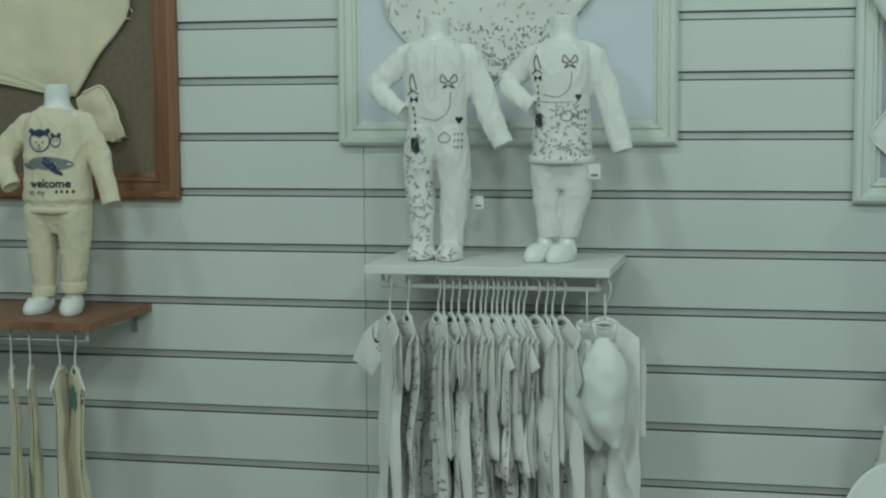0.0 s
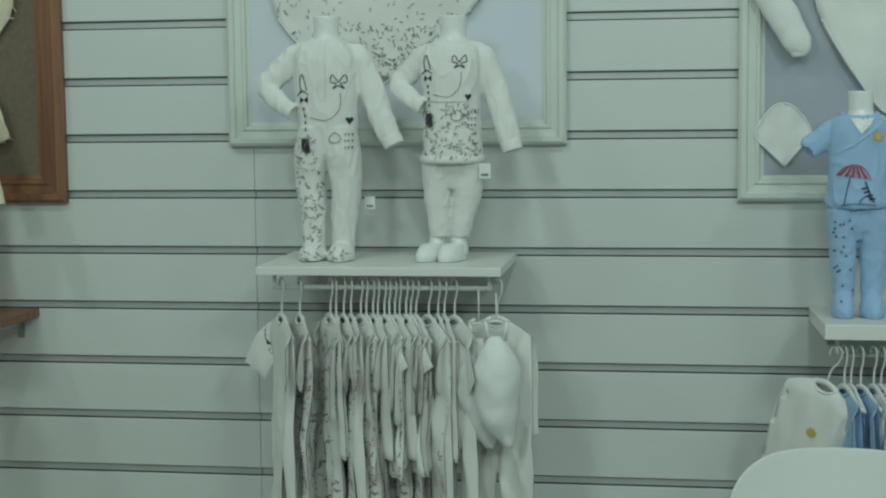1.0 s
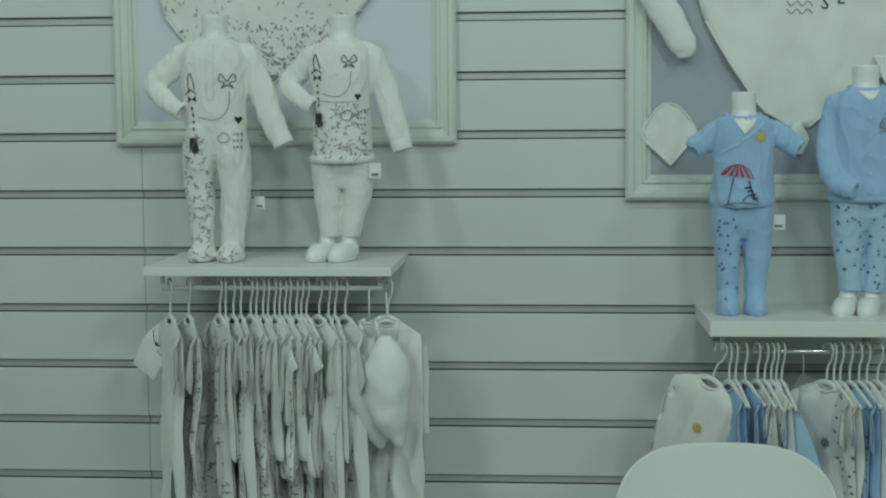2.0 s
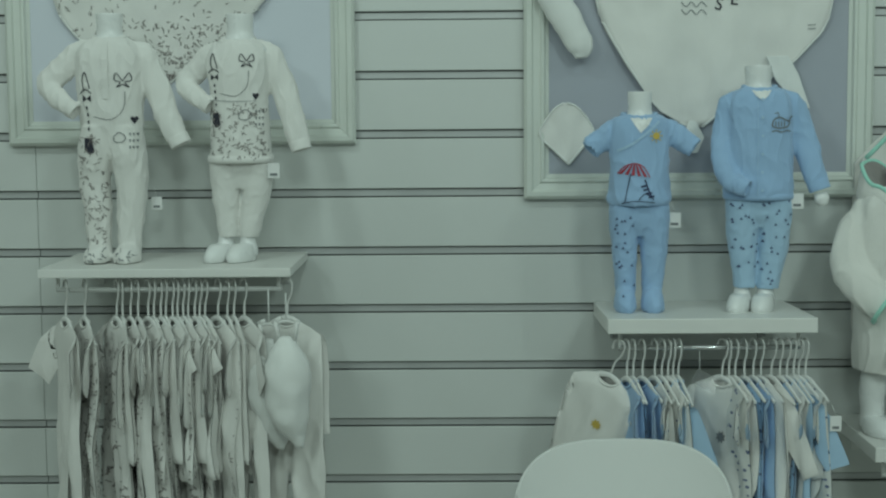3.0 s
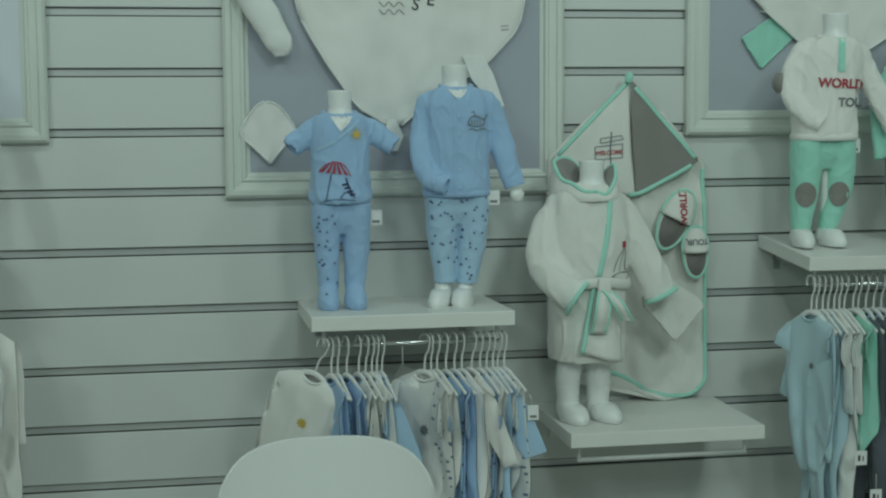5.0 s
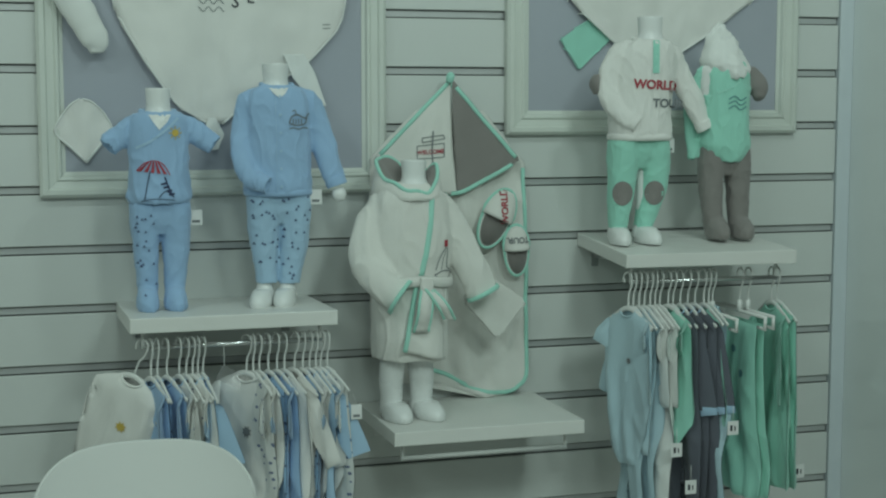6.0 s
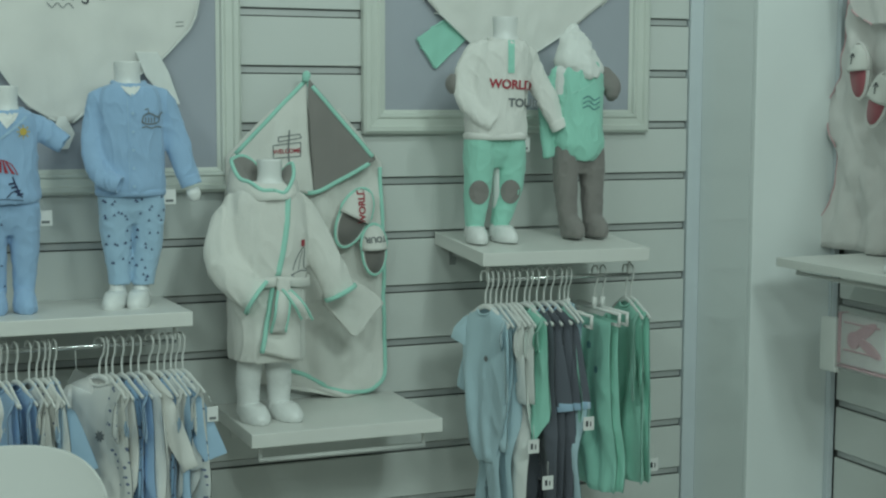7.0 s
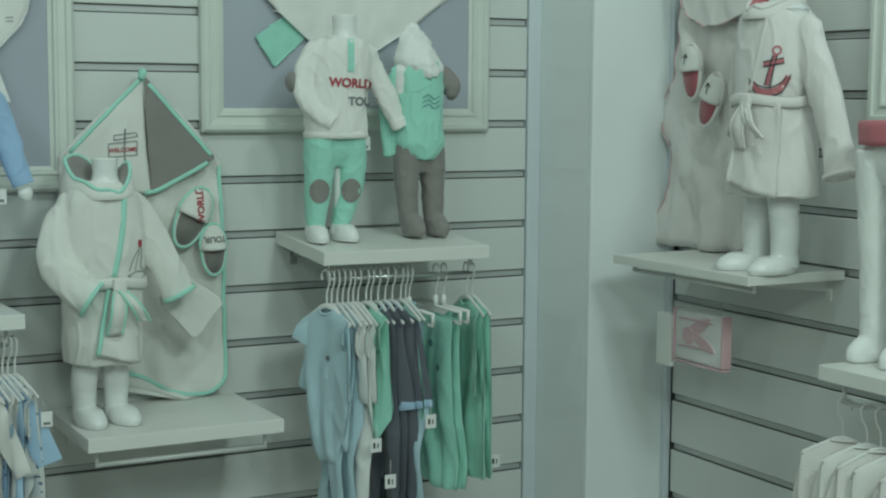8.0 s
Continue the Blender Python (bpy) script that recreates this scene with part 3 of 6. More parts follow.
def swing_tag(x, y, z, w=0.022, h=0.026):
    th = empty("price_tag", (x, y, z), "small white card price tag hanging from clothes", "tag", "price tags")
    card = part("card", boxed(-w / 2, w / 2, -0.0006, 0.0006, -h, 0, bevel=0.0004), PAPER, th, "", False)
    part("code_bars", boxed(-w * 0.3, w * 0.3, -0.0012, -0.0007, -h * 0.85, -h * 0.68), GREYINK, card, "", False)
    part("string", bars(bmesh.new(), [(0, 0, 0), (-0.006, 0.004, 0.02)], 0.0006, 5), RODWHITE, th)
    return th


def settled(before, m):
    """Moves the things made since then, as one group, by m."""
    for ob in [o for o in scene.objects if o not in before and o.parent is None]:
        ob.matrix_world = m @ ob.matrix_basis


Y = -0.17
# ecru jogging suit
mannequin("white headless baby mannequin in ecru jogging suit", (-0.596, 1.48, 0.029), (-0.6, 1.22, 0.07), (((-0.642, -0.1), (-0.572, 0.25)), 0.9785, 0.026), ())
th, ps = top("sweatshirt", "ecru cotton sweatshirt with printed flying animals", -0.6, Y,
    [(1.428, 0.036, 0.034), (1.418, 0.06, 0.045), (1.39, 0.079, 0.054), (1.33, 0.076, 0.058), (1.26, 0.078, 0.06), (1.232, 0.082, 0.06), (1.222, 0.074, 0.055), (1.202, 0.072, 0.052)],
    [[(-0.665, Y, 1.395, 0.034), (-0.715, Y, 1.35, 0.033), (-0.728, Y - 0.01, 1.315, 0.03), (-0.695, Y - 0.035, 1.26, 0.026)],
     [(-0.535, Y, 1.395, 0.036), (-0.505, Y, 1.34, 0.033), (-0.483, Y - 0.01, 1.275, 0.028), (-0.468, Y - 0.015, 1.225, 0.025)]], ECRU, seed=1)
tr = tree_of(ps[0])
def draw(pr, bm):
    o = (-0.612, 0, 1.352)
    pr.stroke(bm, o, oval(0.024, 0.022, 0, 0.006, 16) + [(0.024, 0.006)], 0.0026)
    pr.stroke(bm, o, oval(0.011, 0.012, 0.037, 0.006, 12) + [(0.048, 0.006)], 0.0024)
    pr.flat(bm, o, [(-0.023, 0.016), (-0.014, 0.029), (0.0, 0.032), (0.014, 0.029), (0.023, 0.016), (0.012, 0.019), (0.0, 0.014), (-0.012, 0.019)])
    for ex in (-0.02, 0.02):
        pr.flat(bm, o, oval(0.006, 0.006, ex, 0.028, 10))
    for ex, ez, er in ((-0.008, 0.004, 0.0022), (0.008, 0.004, 0.0022), (0.0, -0.003, 0.003), (0.033, 0.008, 0.0018), (0.041, 0.008, 0.0018), (0.03, 0.02, 0.004), (0.045, 0.02, 0.004)):
        pr.flat(bm, o, oval(er, er, ex, ez, 8))
    pr.stroke(bm, o, [(-0.006, -0.008), (0.0, -0.011), (0.006, -0.008)], 0.0016)
    pr.stroke(bm, o, [(0.028, 0.014), (0.037, 0.017), (0.046, 0.014)], 0.004)
    pr.flat(bm, o, oval(0.028, 0.006, 0.028, -0.052, 12, -0.6))
    pr.flat(bm, o, oval(0.006, 0.02, 0.024, -0.04, 10, 0.9))
printed(th, "print", NAVY, tr, draw, "navy printed flying animals")
def draw(pr, bm):
    pr.flat(bm, (-0.59, 0, 1.31), oval(0.05, 0.014, 0, 0, 16, -0.05))
    pr.flat(bm, (-0.64, 0, 1.304), oval(0.02, 0.006, 0, 0, 10, -0.2))
printed(th, "print", GREYINK, tr, draw)
def draw(pr, bm):
    pr.letters(bm, (-0.592, 0, 1.266), "welcome", 0.018, 0.0, 0.03)
    pr.letters(bm, (-0.622, 0, 1.247), "to my", 0.012)
    for i in range(4):
        pr.flat(bm, (-0.575 + i * 0.011, 0, 1.249), oval(0.003, 0.004, 0, 0, 6))
printed(th, "lettering", INK, tr, draw)
th, ps = trousers("jogging_trousers", "ecru cotton jogging trousers with ribbed ankles", -0.6, Y, (1.225, 0.073, 0.052),
    [[(-0.642, 1.195, 0.039), (-0.645, 1.12, 0.034), (-0.643, 1.06, 0.031), (-0.642, 1.025, 0.027)], [(-0.562, 1.195, 0.039), (-0.563, 1.12, 0.034), (-0.567, 1.06, 0.031), (-0.57, 1.035, 0.027)]], [ECRU], 2)
for lx, lz in ((-0.642, 1.025), (-0.57, 1.035)):
    part("ankle_rib", into(th, column(bmesh.new(), [(lx, Y, lz + 0.012, 0.0285, 0.028), (lx, Y, lz, 0.029, 0.028), (lx, Y, lz - 0.012, 0.0265, 0.027)], 24, 3, 2.0, 0.006)), ECRU, th)

# sleepsuit and pyjamas with twig print
mannequin("white headless baby mannequin in a printed sleepsuit", (0.258, 1.61, 0.027), (0.258, 1.36, 0.06), ((), 1.1115, 0.024), ())
def suit_legs(bm):
    for leg in ([(0.232, 1.385, 0.036), (0.223, 1.33, 0.036), (0.22, 1.27, 0.031), (0.224, 1.19, 0.026), (0.227, 1.13, 0.022)], [(0.282, 1.385, 0.036), (0.29, 1.33, 0.036), (0.294, 1.27, 0.032), (0.289, 1.19, 0.026), (0.286, 1.13, 0.022)]):
        column(bm, [(q[0], Y, q[1], q[2], q[2] * (1.3 if j < 2 else 1.05)) for j, q in enumerate(leg)], 22, 5, 2.2)
        fx = leg[-1][0]
        column(bm, [(fx, Y - 0.012, 1.148, 0.014, 0.022), (fx, Y - 0.018, 1.138, 0.023, 0.037), (fx, Y - 0.024, 1.125, 0.027, 0.045), (fx, Y - 0.024, 1.1125, 0.025, 0.044)], 22)


th, ps = top("sleepsuit", "white cotton sleepsuit with one twig-printed leg", 0.257, Y,
    [(1.562, 0.034, 0.03), (1.551, 0.06, 0.042), (1.525, 0.077, 0.05), (1.47, 0.071, 0.053), (1.40, 0.066, 0.05), (1.36, 0.064, 0.044), (1.335, 0.058, 0.036), (1.318, 0.04, 0.026)],
    [[(0.195, Y, 1.53, 0.034), (0.15, Y, 1.49, 0.033), (0.126, Y - 0.005, 1.468, 0.031), (0.155, Y - 0.02, 1.44, 0.026), (0.192, Y - 0.035, 1.416, 0.022)],
     [(0.322, Y, 1.525, 0.036), (0.35, Y, 1.465, 0.034), (0.374, Y - 0.01, 1.40, 0.03), (0.398, Y - 0.015, 1.35, 0.026)]], OFFWHITE, seed=4, extra=suit_legs)
tr = tree_of(*ps)
printed(th, "leg_print", BROWNINK, tr, lambda pr, bm: scatter(pr, bm, (0, 0, 0), [((0.196, 0.248), (1.15, 1.37))], 120, "twig", 0.0041, 3), "scattered dark twig print")
printed(th, "leg_print", GREYINK, tr, lambda pr, bm: scatter(pr, bm, (0, 0, 0), [((0.208, 0.246), (1.115, 1.14)), ((0.268, 0.306), (1.115, 1.14))], 26, "twig", 0.0043, 4))
def doodle(o, s=1.0):
    def draw(pr, bm):
        S = lambda pts: [(a * s, b * s) for a, b in pts]
        pr.stroke(bm, o, S([(-0.048, 0.03), (-0.052, 0.052), (-0.046, 0.068), (-0.04, 0.05), (-0.036, 0.035)]), 0.002)
        pr.stroke(bm, o, S([(-0.058, 0.025), (-0.046, 0.034), (-0.032, 0.026)]), 0.002)
        for sx in (-1, 1):
            pr.flat(bm, o, S([(-0.043, 0.016), (-0.043 + sx * 0.009, 0.023), (-0.043 + sx * 0.009, 0.009)]))
            pr.stroke(bm, o, S([(0.03, 0.05), (0.03 + sx * 0.012, 0.066), (0.03 + sx * 0.016, 0.052), (0.03 + sx * 0.004, 0.048), (0.03 + sx * 0.012, 0.038), (0.03, 0.044)]), 0.0018)
        for i in range(4):
            pr.flat(bm, o, S(oval(0.0022, 0.004, -0.043 + 0.001 * i, -0.002 - 0.014 * i, 6)))
        pr.flat(bm, o, S([(-0.05, -0.062), (-0.034, -0.062), (-0.03, -0.09), (-0.04, -0.095), (-0.05, -0.085)]))
        pr.flat(bm, o, S([(0.048, -0.035), (0.041, -0.024), (0.044, -0.019), (0.048, -0.022), (0.052, -0.019), (0.055, -0.024)]))
        pr.stroke(bm, o, S([(-0.03, -0.02), (0.005, -0.026), (0.03, -0.005), (0.034, 0.03)]), 0.001)
    return draw
def label_note(o):
    def draw(pr, bm):
        for r in range(3):
            for q in range(3):
                pr.flat(bm, o, [(0.018 + q * 0.006, -r * 0.013), (0.022 + q * 0.006, -r * 0.013 + 0.001), (0.021 + q * 0.006, -r * 0.013 - 0.006)])
        pr.stroke(bm, o, [(-0.012, -0.006), (0.0, 0.002), (0.012, -0.008), (0.004, -0.018), (-0.012, -0.016), (-0.012, -0.006)], 0.0016)
    return draw
printed(th, "chest_print", INK, tr, doodle((0.262, 0, 1.425)), "dark printed toy and butterfly")
printed(th, "note_print", GREYINK, tr, label_note((0.283, 0, 1.372)))
printed(th, "placket", OFFWHITE, tree_of(ps[0]), lambda pr, bm: pr.stroke(bm, (0.258, 0, 0), [(0, 1.55), (0, 1.50), (0, 1.44)], 0.012))

mannequin("white headless baby mannequin in printed pyjamas", (0.52, 1.607, 0.028), (0.517, 1.33, 0.06), (((0.482, -0.45), (0.527, -0.45)), 1.1115, 0.024), ())
th, ps = top("pyjama_shirt", "white cotton pyjama top with twig-printed hem", 0.517, Y,
    [(1.556, 0.034, 0.03), (1.546, 0.058, 0.042), (1.52, 0.073, 0.05), (1.47, 0.064, 0.053), (1.42, 0.06, 0.054), (1.36, 0.063, 0.056), (1.312, 0.066, 0.056)],
    [[(0.462, Y, 1.525, 0.034), (0.425, Y + 0.01, 1.49, 0.03), (0.404, Y, 1.468, 0.028), (0.435, Y - 0.02, 1.44, 0.025), (0.46, Y - 0.03, 1.425, 0.021)],
     [(0.575, Y, 1.525, 0.036), (0.606, Y, 1.46, 0.033), (0.628, Y - 0.01, 1.385, 0.028), (0.641, Y - 0.015, 1.338, 0.025)]], OFFWHITE, seed=9)
printed(th, "chest_print", INK, tree_of(ps[0]), doodle((0.512, 0, 1.467), 0.9), "dark printed toy and butterfly")
printed(th, "note_print", GREYINK, tree_of(ps[0]), label_note((0.535, 0, 1.415)))
printed(th, "hem_print", BROWNINK, tree_of(ps[0]), lambda pr, bm: scatter(pr, bm, (0, 0, 0), [((0.458, 0.577), (1.318, 1.43))], 140, "twig", 0.0041, 6), "scattered dark twig print")
printed(th, "seam", GREYINK, tree_of(ps[0]), lambda pr, bm: pr.stroke(bm, (0.517, 0, 1.435), [(-0.058, 0.001), (0, -0.002), (0.058, 0.0)], 0.001))
trousers("pyjama_trousers", "white cotton pyjama trousers with gathered ankles", 0.517, Y, (1.33, 0.059, 0.05),
    [[(0.486, 1.31, 0.035), (0.484, 1.25, 0.032), (0.486, 1.19, 0.027), (0.486, 1.158, 0.022)], [(0.549, 1.31, 0.035), (0.548, 1.25, 0.032), (0.536, 1.19, 0.028), (0.531, 1.158, 0.022)]], [OFFWHITE], 11)
swing_tag(0.337, -0.14, 1.24)
swing_tag(0.586, -0.2, 1.31, 0.024, 0.03)

# sky blue suits
before = set(scene.objects)
mannequin("white headless baby mannequin in a short-sleeved blue suit", (1.321, 1.442, 0.025), (1.32, 1.20, 0.055), ((), 0.9985, 0.022), ())
th, ps = top("wrap_shirt", "sky blue cotton wrap top with beach print", 1.32, Y,
    [(1.395, 0.036, 0.03), (1.386, 0.058, 0.04), (1.36, 0.067, 0.046), (1.30, 0.062, 0.05), (1.25, 0.064, 0.052), (1.228, 0.068, 0.054), (1.214, 0.062, 0.05)],
    [[(1.265, Y, 1.362, 0.031), (1.24, Y, 1.343, 0.029), (1.22, Y - 0.005, 1.325, 0.026)],
     [(1.378, Y, 1.364, 0.031), (1.41, Y, 1.345, 0.028), (1.432, Y - 0.005, 1.328, 0.025)]], BLUE, seed=13, cuff=False)
tr = tree_of(ps[0])
def draw(pr, bm):
    pr.stroke(bm, (1.32, 0, 0), [(0.046, 1.392), (0.01, 1.36), (-0.02, 1.338), (-0.062, 1.318)], 0.005)
printed(th, "wrap_edge", PALEBLUE, tr, draw)
printed(th, "neckline", DOLL, tr, lambda pr, bm: pr.flat(bm, (1.32, 0, 1.386), [(-0.022, 0.004), (0.022, 0.004), (0.014, -0.01), (-0.002, -0.026), (-0.014, -0.01)]), "white V-shaped neck opening")
def draw(pr, bm):
    o = (1.306, 0, 1.262)
    pr.stroke(bm, o, [(-0.008, 0.018), (-0.014, -0.01), (-0.02, -0.04)], 0.0018)
    pr.stroke(bm, o, [(0.02, 0.006), (0.026, -0.012), (0.034, -0.03)], 0.003)
    pr.stroke(bm, o, [(0.008, -0.034), (0.022, -0.022), (0.038, -0.034)], 0.002)
    for i in range(4):
        pr.stroke(bm, o, [(0.012 + i * 0.005, -0.008 - i * 0.007), (0.024 + i * 0.005, -0.006 - i * 0.007)], 0.0035, 0)
    pr.stroke(bm, o, [(-0.026, -0.042), (0.0, -0.037), (0.04, -0.04)], 0.0014)
printed(th, "print", NAVY, tr, draw, "navy printed deckchair")
def draw(pr, bm):
    o = (1.306, 0, 1.262)
    for i in range(5):
        a0, a1 = -0.032 + i * 0.0125, -0.032 + i * 0.0125 + 0.007
        pr.flat(bm, o, [(a0, 0.014 - 0.12 * a0), (a1, 0.014 - 0.12 * a1), (a1 * 0.35, 0.036), (a0 * 0.35, 0.036)])
    pr.stroke(bm, o, [(-0.033, 0.018), (-0.02, 0.032), (0.0, 0.038), (0.018, 0.03), (0.03, 0.01)], 0.002)
printed(th, "print", RED, tr, draw, "red striped parasol print")
def draw(pr, bm):
    pr.flat(bm, (1.349, 0, 1.354), oval(0.0075, 0.0075, 0, 0, 12))
    for i in range(8):
        a = i * math.pi / 4
        pr.stroke(bm, (1.349, 0, 1.354), [(0.009 * math.cos(a), 0.009 * math.sin(a)), (0.013 * math.cos(a), 0.013 * math.sin(a))], 0.0022, 0)
printed(th, "print", YELLOW, tr, draw, "yellow printed sun")
th, ps = trousers("footed_trousers", "sky blue cotton footed trousers with one printed leg", 1.32, Y, (1.222, 0.057, 0.047),
    [[(1.29, 1.20, 0.033), (1.29, 1.13, 0.029), (1.292, 1.06, 0.025), (1.292, 1.018, 0.022)], [(1.352, 1.20, 0.033), (1.352, 1.13, 0.03), (1.35, 1.06, 0.026), (1.347, 1.018, 0.022)]], [BLUE], 15, True)
printed(th, "leg_print", SOFTNAVY, tree_of(ps[0]), lambda pr, bm: scatter(pr, bm, (0, 0, 0), [((1.265, 1.314), (1.03, 1.20))], 26, "tri", 0.003, 8), "small navy triangle print")
swing_tag(1.392, -0.17, 1.198, 0.026, 0.03)

mannequin("white headless baby mannequin in a long-sleeved blue suit", (1.557, 1.492, 0.027), (1.56, 1.23, 0.06), (((1.53, -0.45), (1.577, -0.4)), 0.9985, 0.024), (((1.682, Y - 0.015, 1.236), (1.688, Y - 0.02, 1.212)),))
th, ps = top("cardigan", "sky blue buttoned cotton cardigan with whale print", 1.56, Y,
    [(1.448, 0.034, 0.03), (1.438, 0.06, 0.042), (1.41, 0.073, 0.05), (1.35, 0.07, 0.053), (1.28, 0.071, 0.055), (1.245, 0.074, 0.056), (1.226, 0.07, 0.052)],
    [[(1.505, Y, 1.415, 0.034), (1.49, Y, 1.36, 0.034), (1.485, Y - 0.02, 1.30, 0.031), (1.497, Y - 0.045, 1.262, 0.027), (1.525, Y - 0.062, 1.25, 0.022)],
     [(1.62, Y, 1.415, 0.036), (1.645, Y, 1.36, 0.034), (1.665, Y - 0.01, 1.29, 0.03), (1.68, Y - 0.015, 1.246, 0.026)]], BLUE, seed=17)
tr = tree_of(ps[0])
def draw(pr, bm):
    o = (1.595, 0, 1.376)
    pr.stroke(bm, o, [(-0.02, -0.004), (-0.016, 0.008), (-0.004, 0.013), (0.008, 0.008), (0.018, 0.004), (0.012, -0.006), (-0.008, -0.008), (-0.02, -0.004)], 0.0024)
    for i in range(4):
        pr.stroke(bm, o, [(-0.012 + i * 0.006, -0.005), (-0.012 + i * 0.006, 0.005)], 0.002, 0)
    pr.stroke(bm, o, [(0.016, 0.003), (0.021, 0.012), (0.026, 0.015)], 0.003)
    pr.stroke(bm, o, [(-0.006, 0.014), (-0.007, 0.022), (-0.014, 0.02)], 0.0016)
    pr.stroke(bm, o, [(-0.02, -0.015), (-0.01, -0.013), (0.0, -0.016), (0.012, -0.013), (0.022, -0.015)], 0.002)
printed(th, "print", GREYINK, tr, draw, "dark printed whale")
for i in range(6):
    printed(th, "button", PALEBLUE, tr, lambda pr, bm: pr.flat(bm, (1.557, 0, 1.425 - i * 0.036), oval(0.0032, 0.0032, 0, 0, 10)))
printed(th, "neckline", DOLL, tr, lambda pr, bm: pr.flat(bm, (1.557, 0, 1.44), [(-0.02, 0.003), (0.02, 0.003), (0.012, -0.008), (0.0, -0.018), (-0.012, -0.008)]), "white V-shaped neck opening")
printed(th, "placket", PALEBLUE, tr, lambda pr, bm: pr.stroke(bm, (1.548, 0, 0), [(0, 1.43), (0, 1.33), (0, 1.235)], 0.001))
th, ps = trousers("printed_trousers", "pale blue cotton trousers with small triangle print", 1.56, Y, (1.238, 0.064, 0.05),
    [[(1.528, 1.21, 0.036), (1.528, 1.14, 0.033), (1.532, 1.075, 0.028), (1.533, 1.045, 0.025)], [(1.594, 1.21, 0.036), (1.594, 1.14, 0.034), (1.586, 1.075, 0.029), (1.582, 1.042, 0.025)]], [PALEBLUE], 19)
printed(th, "leg_print", SOFTNAVY, tree_of(ps[0]), lambda pr, bm: scatter(pr, bm, (0, 0, 0), [((1.5, 1.622), (1.05, 1.225))], 60, "tri", 0.003, 9), "small navy triangle print")
swing_tag(1.634, -0.19, 1.236, 0.026, 0.03)

settled(before, Matrix.Translation((0, 0, 0.0045)))

# ---- cloths, towels and pinned clothes ----
def sheet(left, right, y0, amp, seed, n=30, m=34, thick=0.003, belly=0.0):
    """A hanging cloth between two edges given as rows of height, x from the top down."""
    lz, lx = zip(*reversed(left))
    rz, rx = zip(*reversed(right))
    top_z, low = max(lz[-1], rz[-1]), min(lz[0], rz[0])
    bm = bmesh.new()
    grid = []
    for j in range(m + 1):
        z = top_z + (low - top_z) * j / m
        a, b = float(np.interp(z, lz, lx)), float(np.interp(z, rz, rx))
        row = []
        for i in range(n + 1):
            u = i / n
            x = a + (b - a) * u
            f = noise.noise(Vector((x * 14 + seed, seed, z * 5))) + 0.5 * noise.noise(Vector((x * 40, seed, z * 22)))
            row.append(bm.verts.new((x, y0 - abs(amp) * (0.6 + f) - belly * math.sin(math.pi * u), z)))
        grid.append(row)
    for p, q in zip(grid, grid[1:]):
        for i in range(n):
            bm.faces.new((p[i], p[i + 1], q[i + 1], q[i]))
    bmesh.ops.recalc_face_normals(bm, faces=bm.faces)
    bmesh.ops.solidify(bm, geom=list(bm.faces), thickness=thick)
    return bm


def binding(tree, pts, r, way=(0, 1, 0)):
    """A soft edge binding laid over a cloth along x, z points."""
    pr = Print(tree, way, 0.0005)
    rows = [pr.at((x, 0, z)) for x, z in (tuple(q) for q in spline(pts, 6))]
    bm = bmesh.new()
    loops = []
    for i, c in enumerate(rows):
        d = (rows[min(i + 1, len(rows) - 1)] - rows[max(i - 1, 0)]).normalized()
        w = d.cross(Vector((0, 1, 0))).normalized()
        loops.append([c + w * r * math.cos(t) + Vector((0, 1, 0)) * 0.0025 * math.sin(t) for t in (2 * math.pi * k / 8 for k in range(8))])
    rings(bm, loops)
    return bm


def pinned(name, label, category, left, right, y0, amp, seed, material, trim=None, trim_r=0.002, place=None):
    th = empty(name, (left[-1][1], y0, left[-1][0]), label, category)
    body = part("cloth", into(th, sheet(left, right, y0, amp, seed)), material, th)
    tr = tree_of(body)
    if trim is not None:
        e = 0.004
        for pts in ([(x + e, z) for z, x in left], [(x - e, z) for z, x in right]):
            part("edge_binding", into(th, binding(tr, pts, trim_r)), trim, th)
    return th, tr


pinned("pinned_jacket", "large ecru cotton garment pinned inside the brown frame", "baby clothes",
    [(1.95, -1.02), (1.7, -1.05), (1.52, -0.98), (1.455, -0.66)], [(1.95, -0.5), (1.66, -0.484), (1.625, -0.498), (1.55, -0.565), (1.455, -0.625)], -0.012, 0.012, 2.0, ECRU, ECRU)
pinned("ecru_bonnet", "ecru cotton bonnet pinned behind the sweatshirt", "baby clothes",
    [(1.479, -0.562), (1.467, -0.59), (1.45, -0.615), (1.40, -0.60), (1.353, -0.56)], [(1.479, -0.553), (1.4686, -0.5388), (1.411, -0.511), (1.364, -0.499), (1.353, -0.53)], -0.035, 0.014, 2.0, ECRU, ECRU, 0.003)
th, tr = pinned("pinned_blanket", "white twig-printed cotton cloth pinned inside a frame", "baby clothes",
    [(1.95, 0.06), (1.66, 0.1), (1.61, 0.118), (1.55, 0.17), (1.49, 0.255), (1.462, 0.30)], [(1.95, 0.6), (1.66, 0.565), (1.62, 0.53), (1.55, 0.45), (1.49, 0.37), (1.462, 0.335)], -0.014, 0.01, 4.0, OFFWHITE, WHITEC)
printed(th, "twig_print", BROWNINK, tr, lambda pr, bm: scatter(pr, bm, (0, 0, 0), [((0.09, 0.56), (1.6, 1.75)), ((0.14, 0.5), (1.54, 1.6)), ((0.22, 0.42), (1.49, 1.54)), ((0.27, 0.37), (1.468, 1.49))], 620, "twig", 0.0043, 14), "scattered brown-grey twig print")
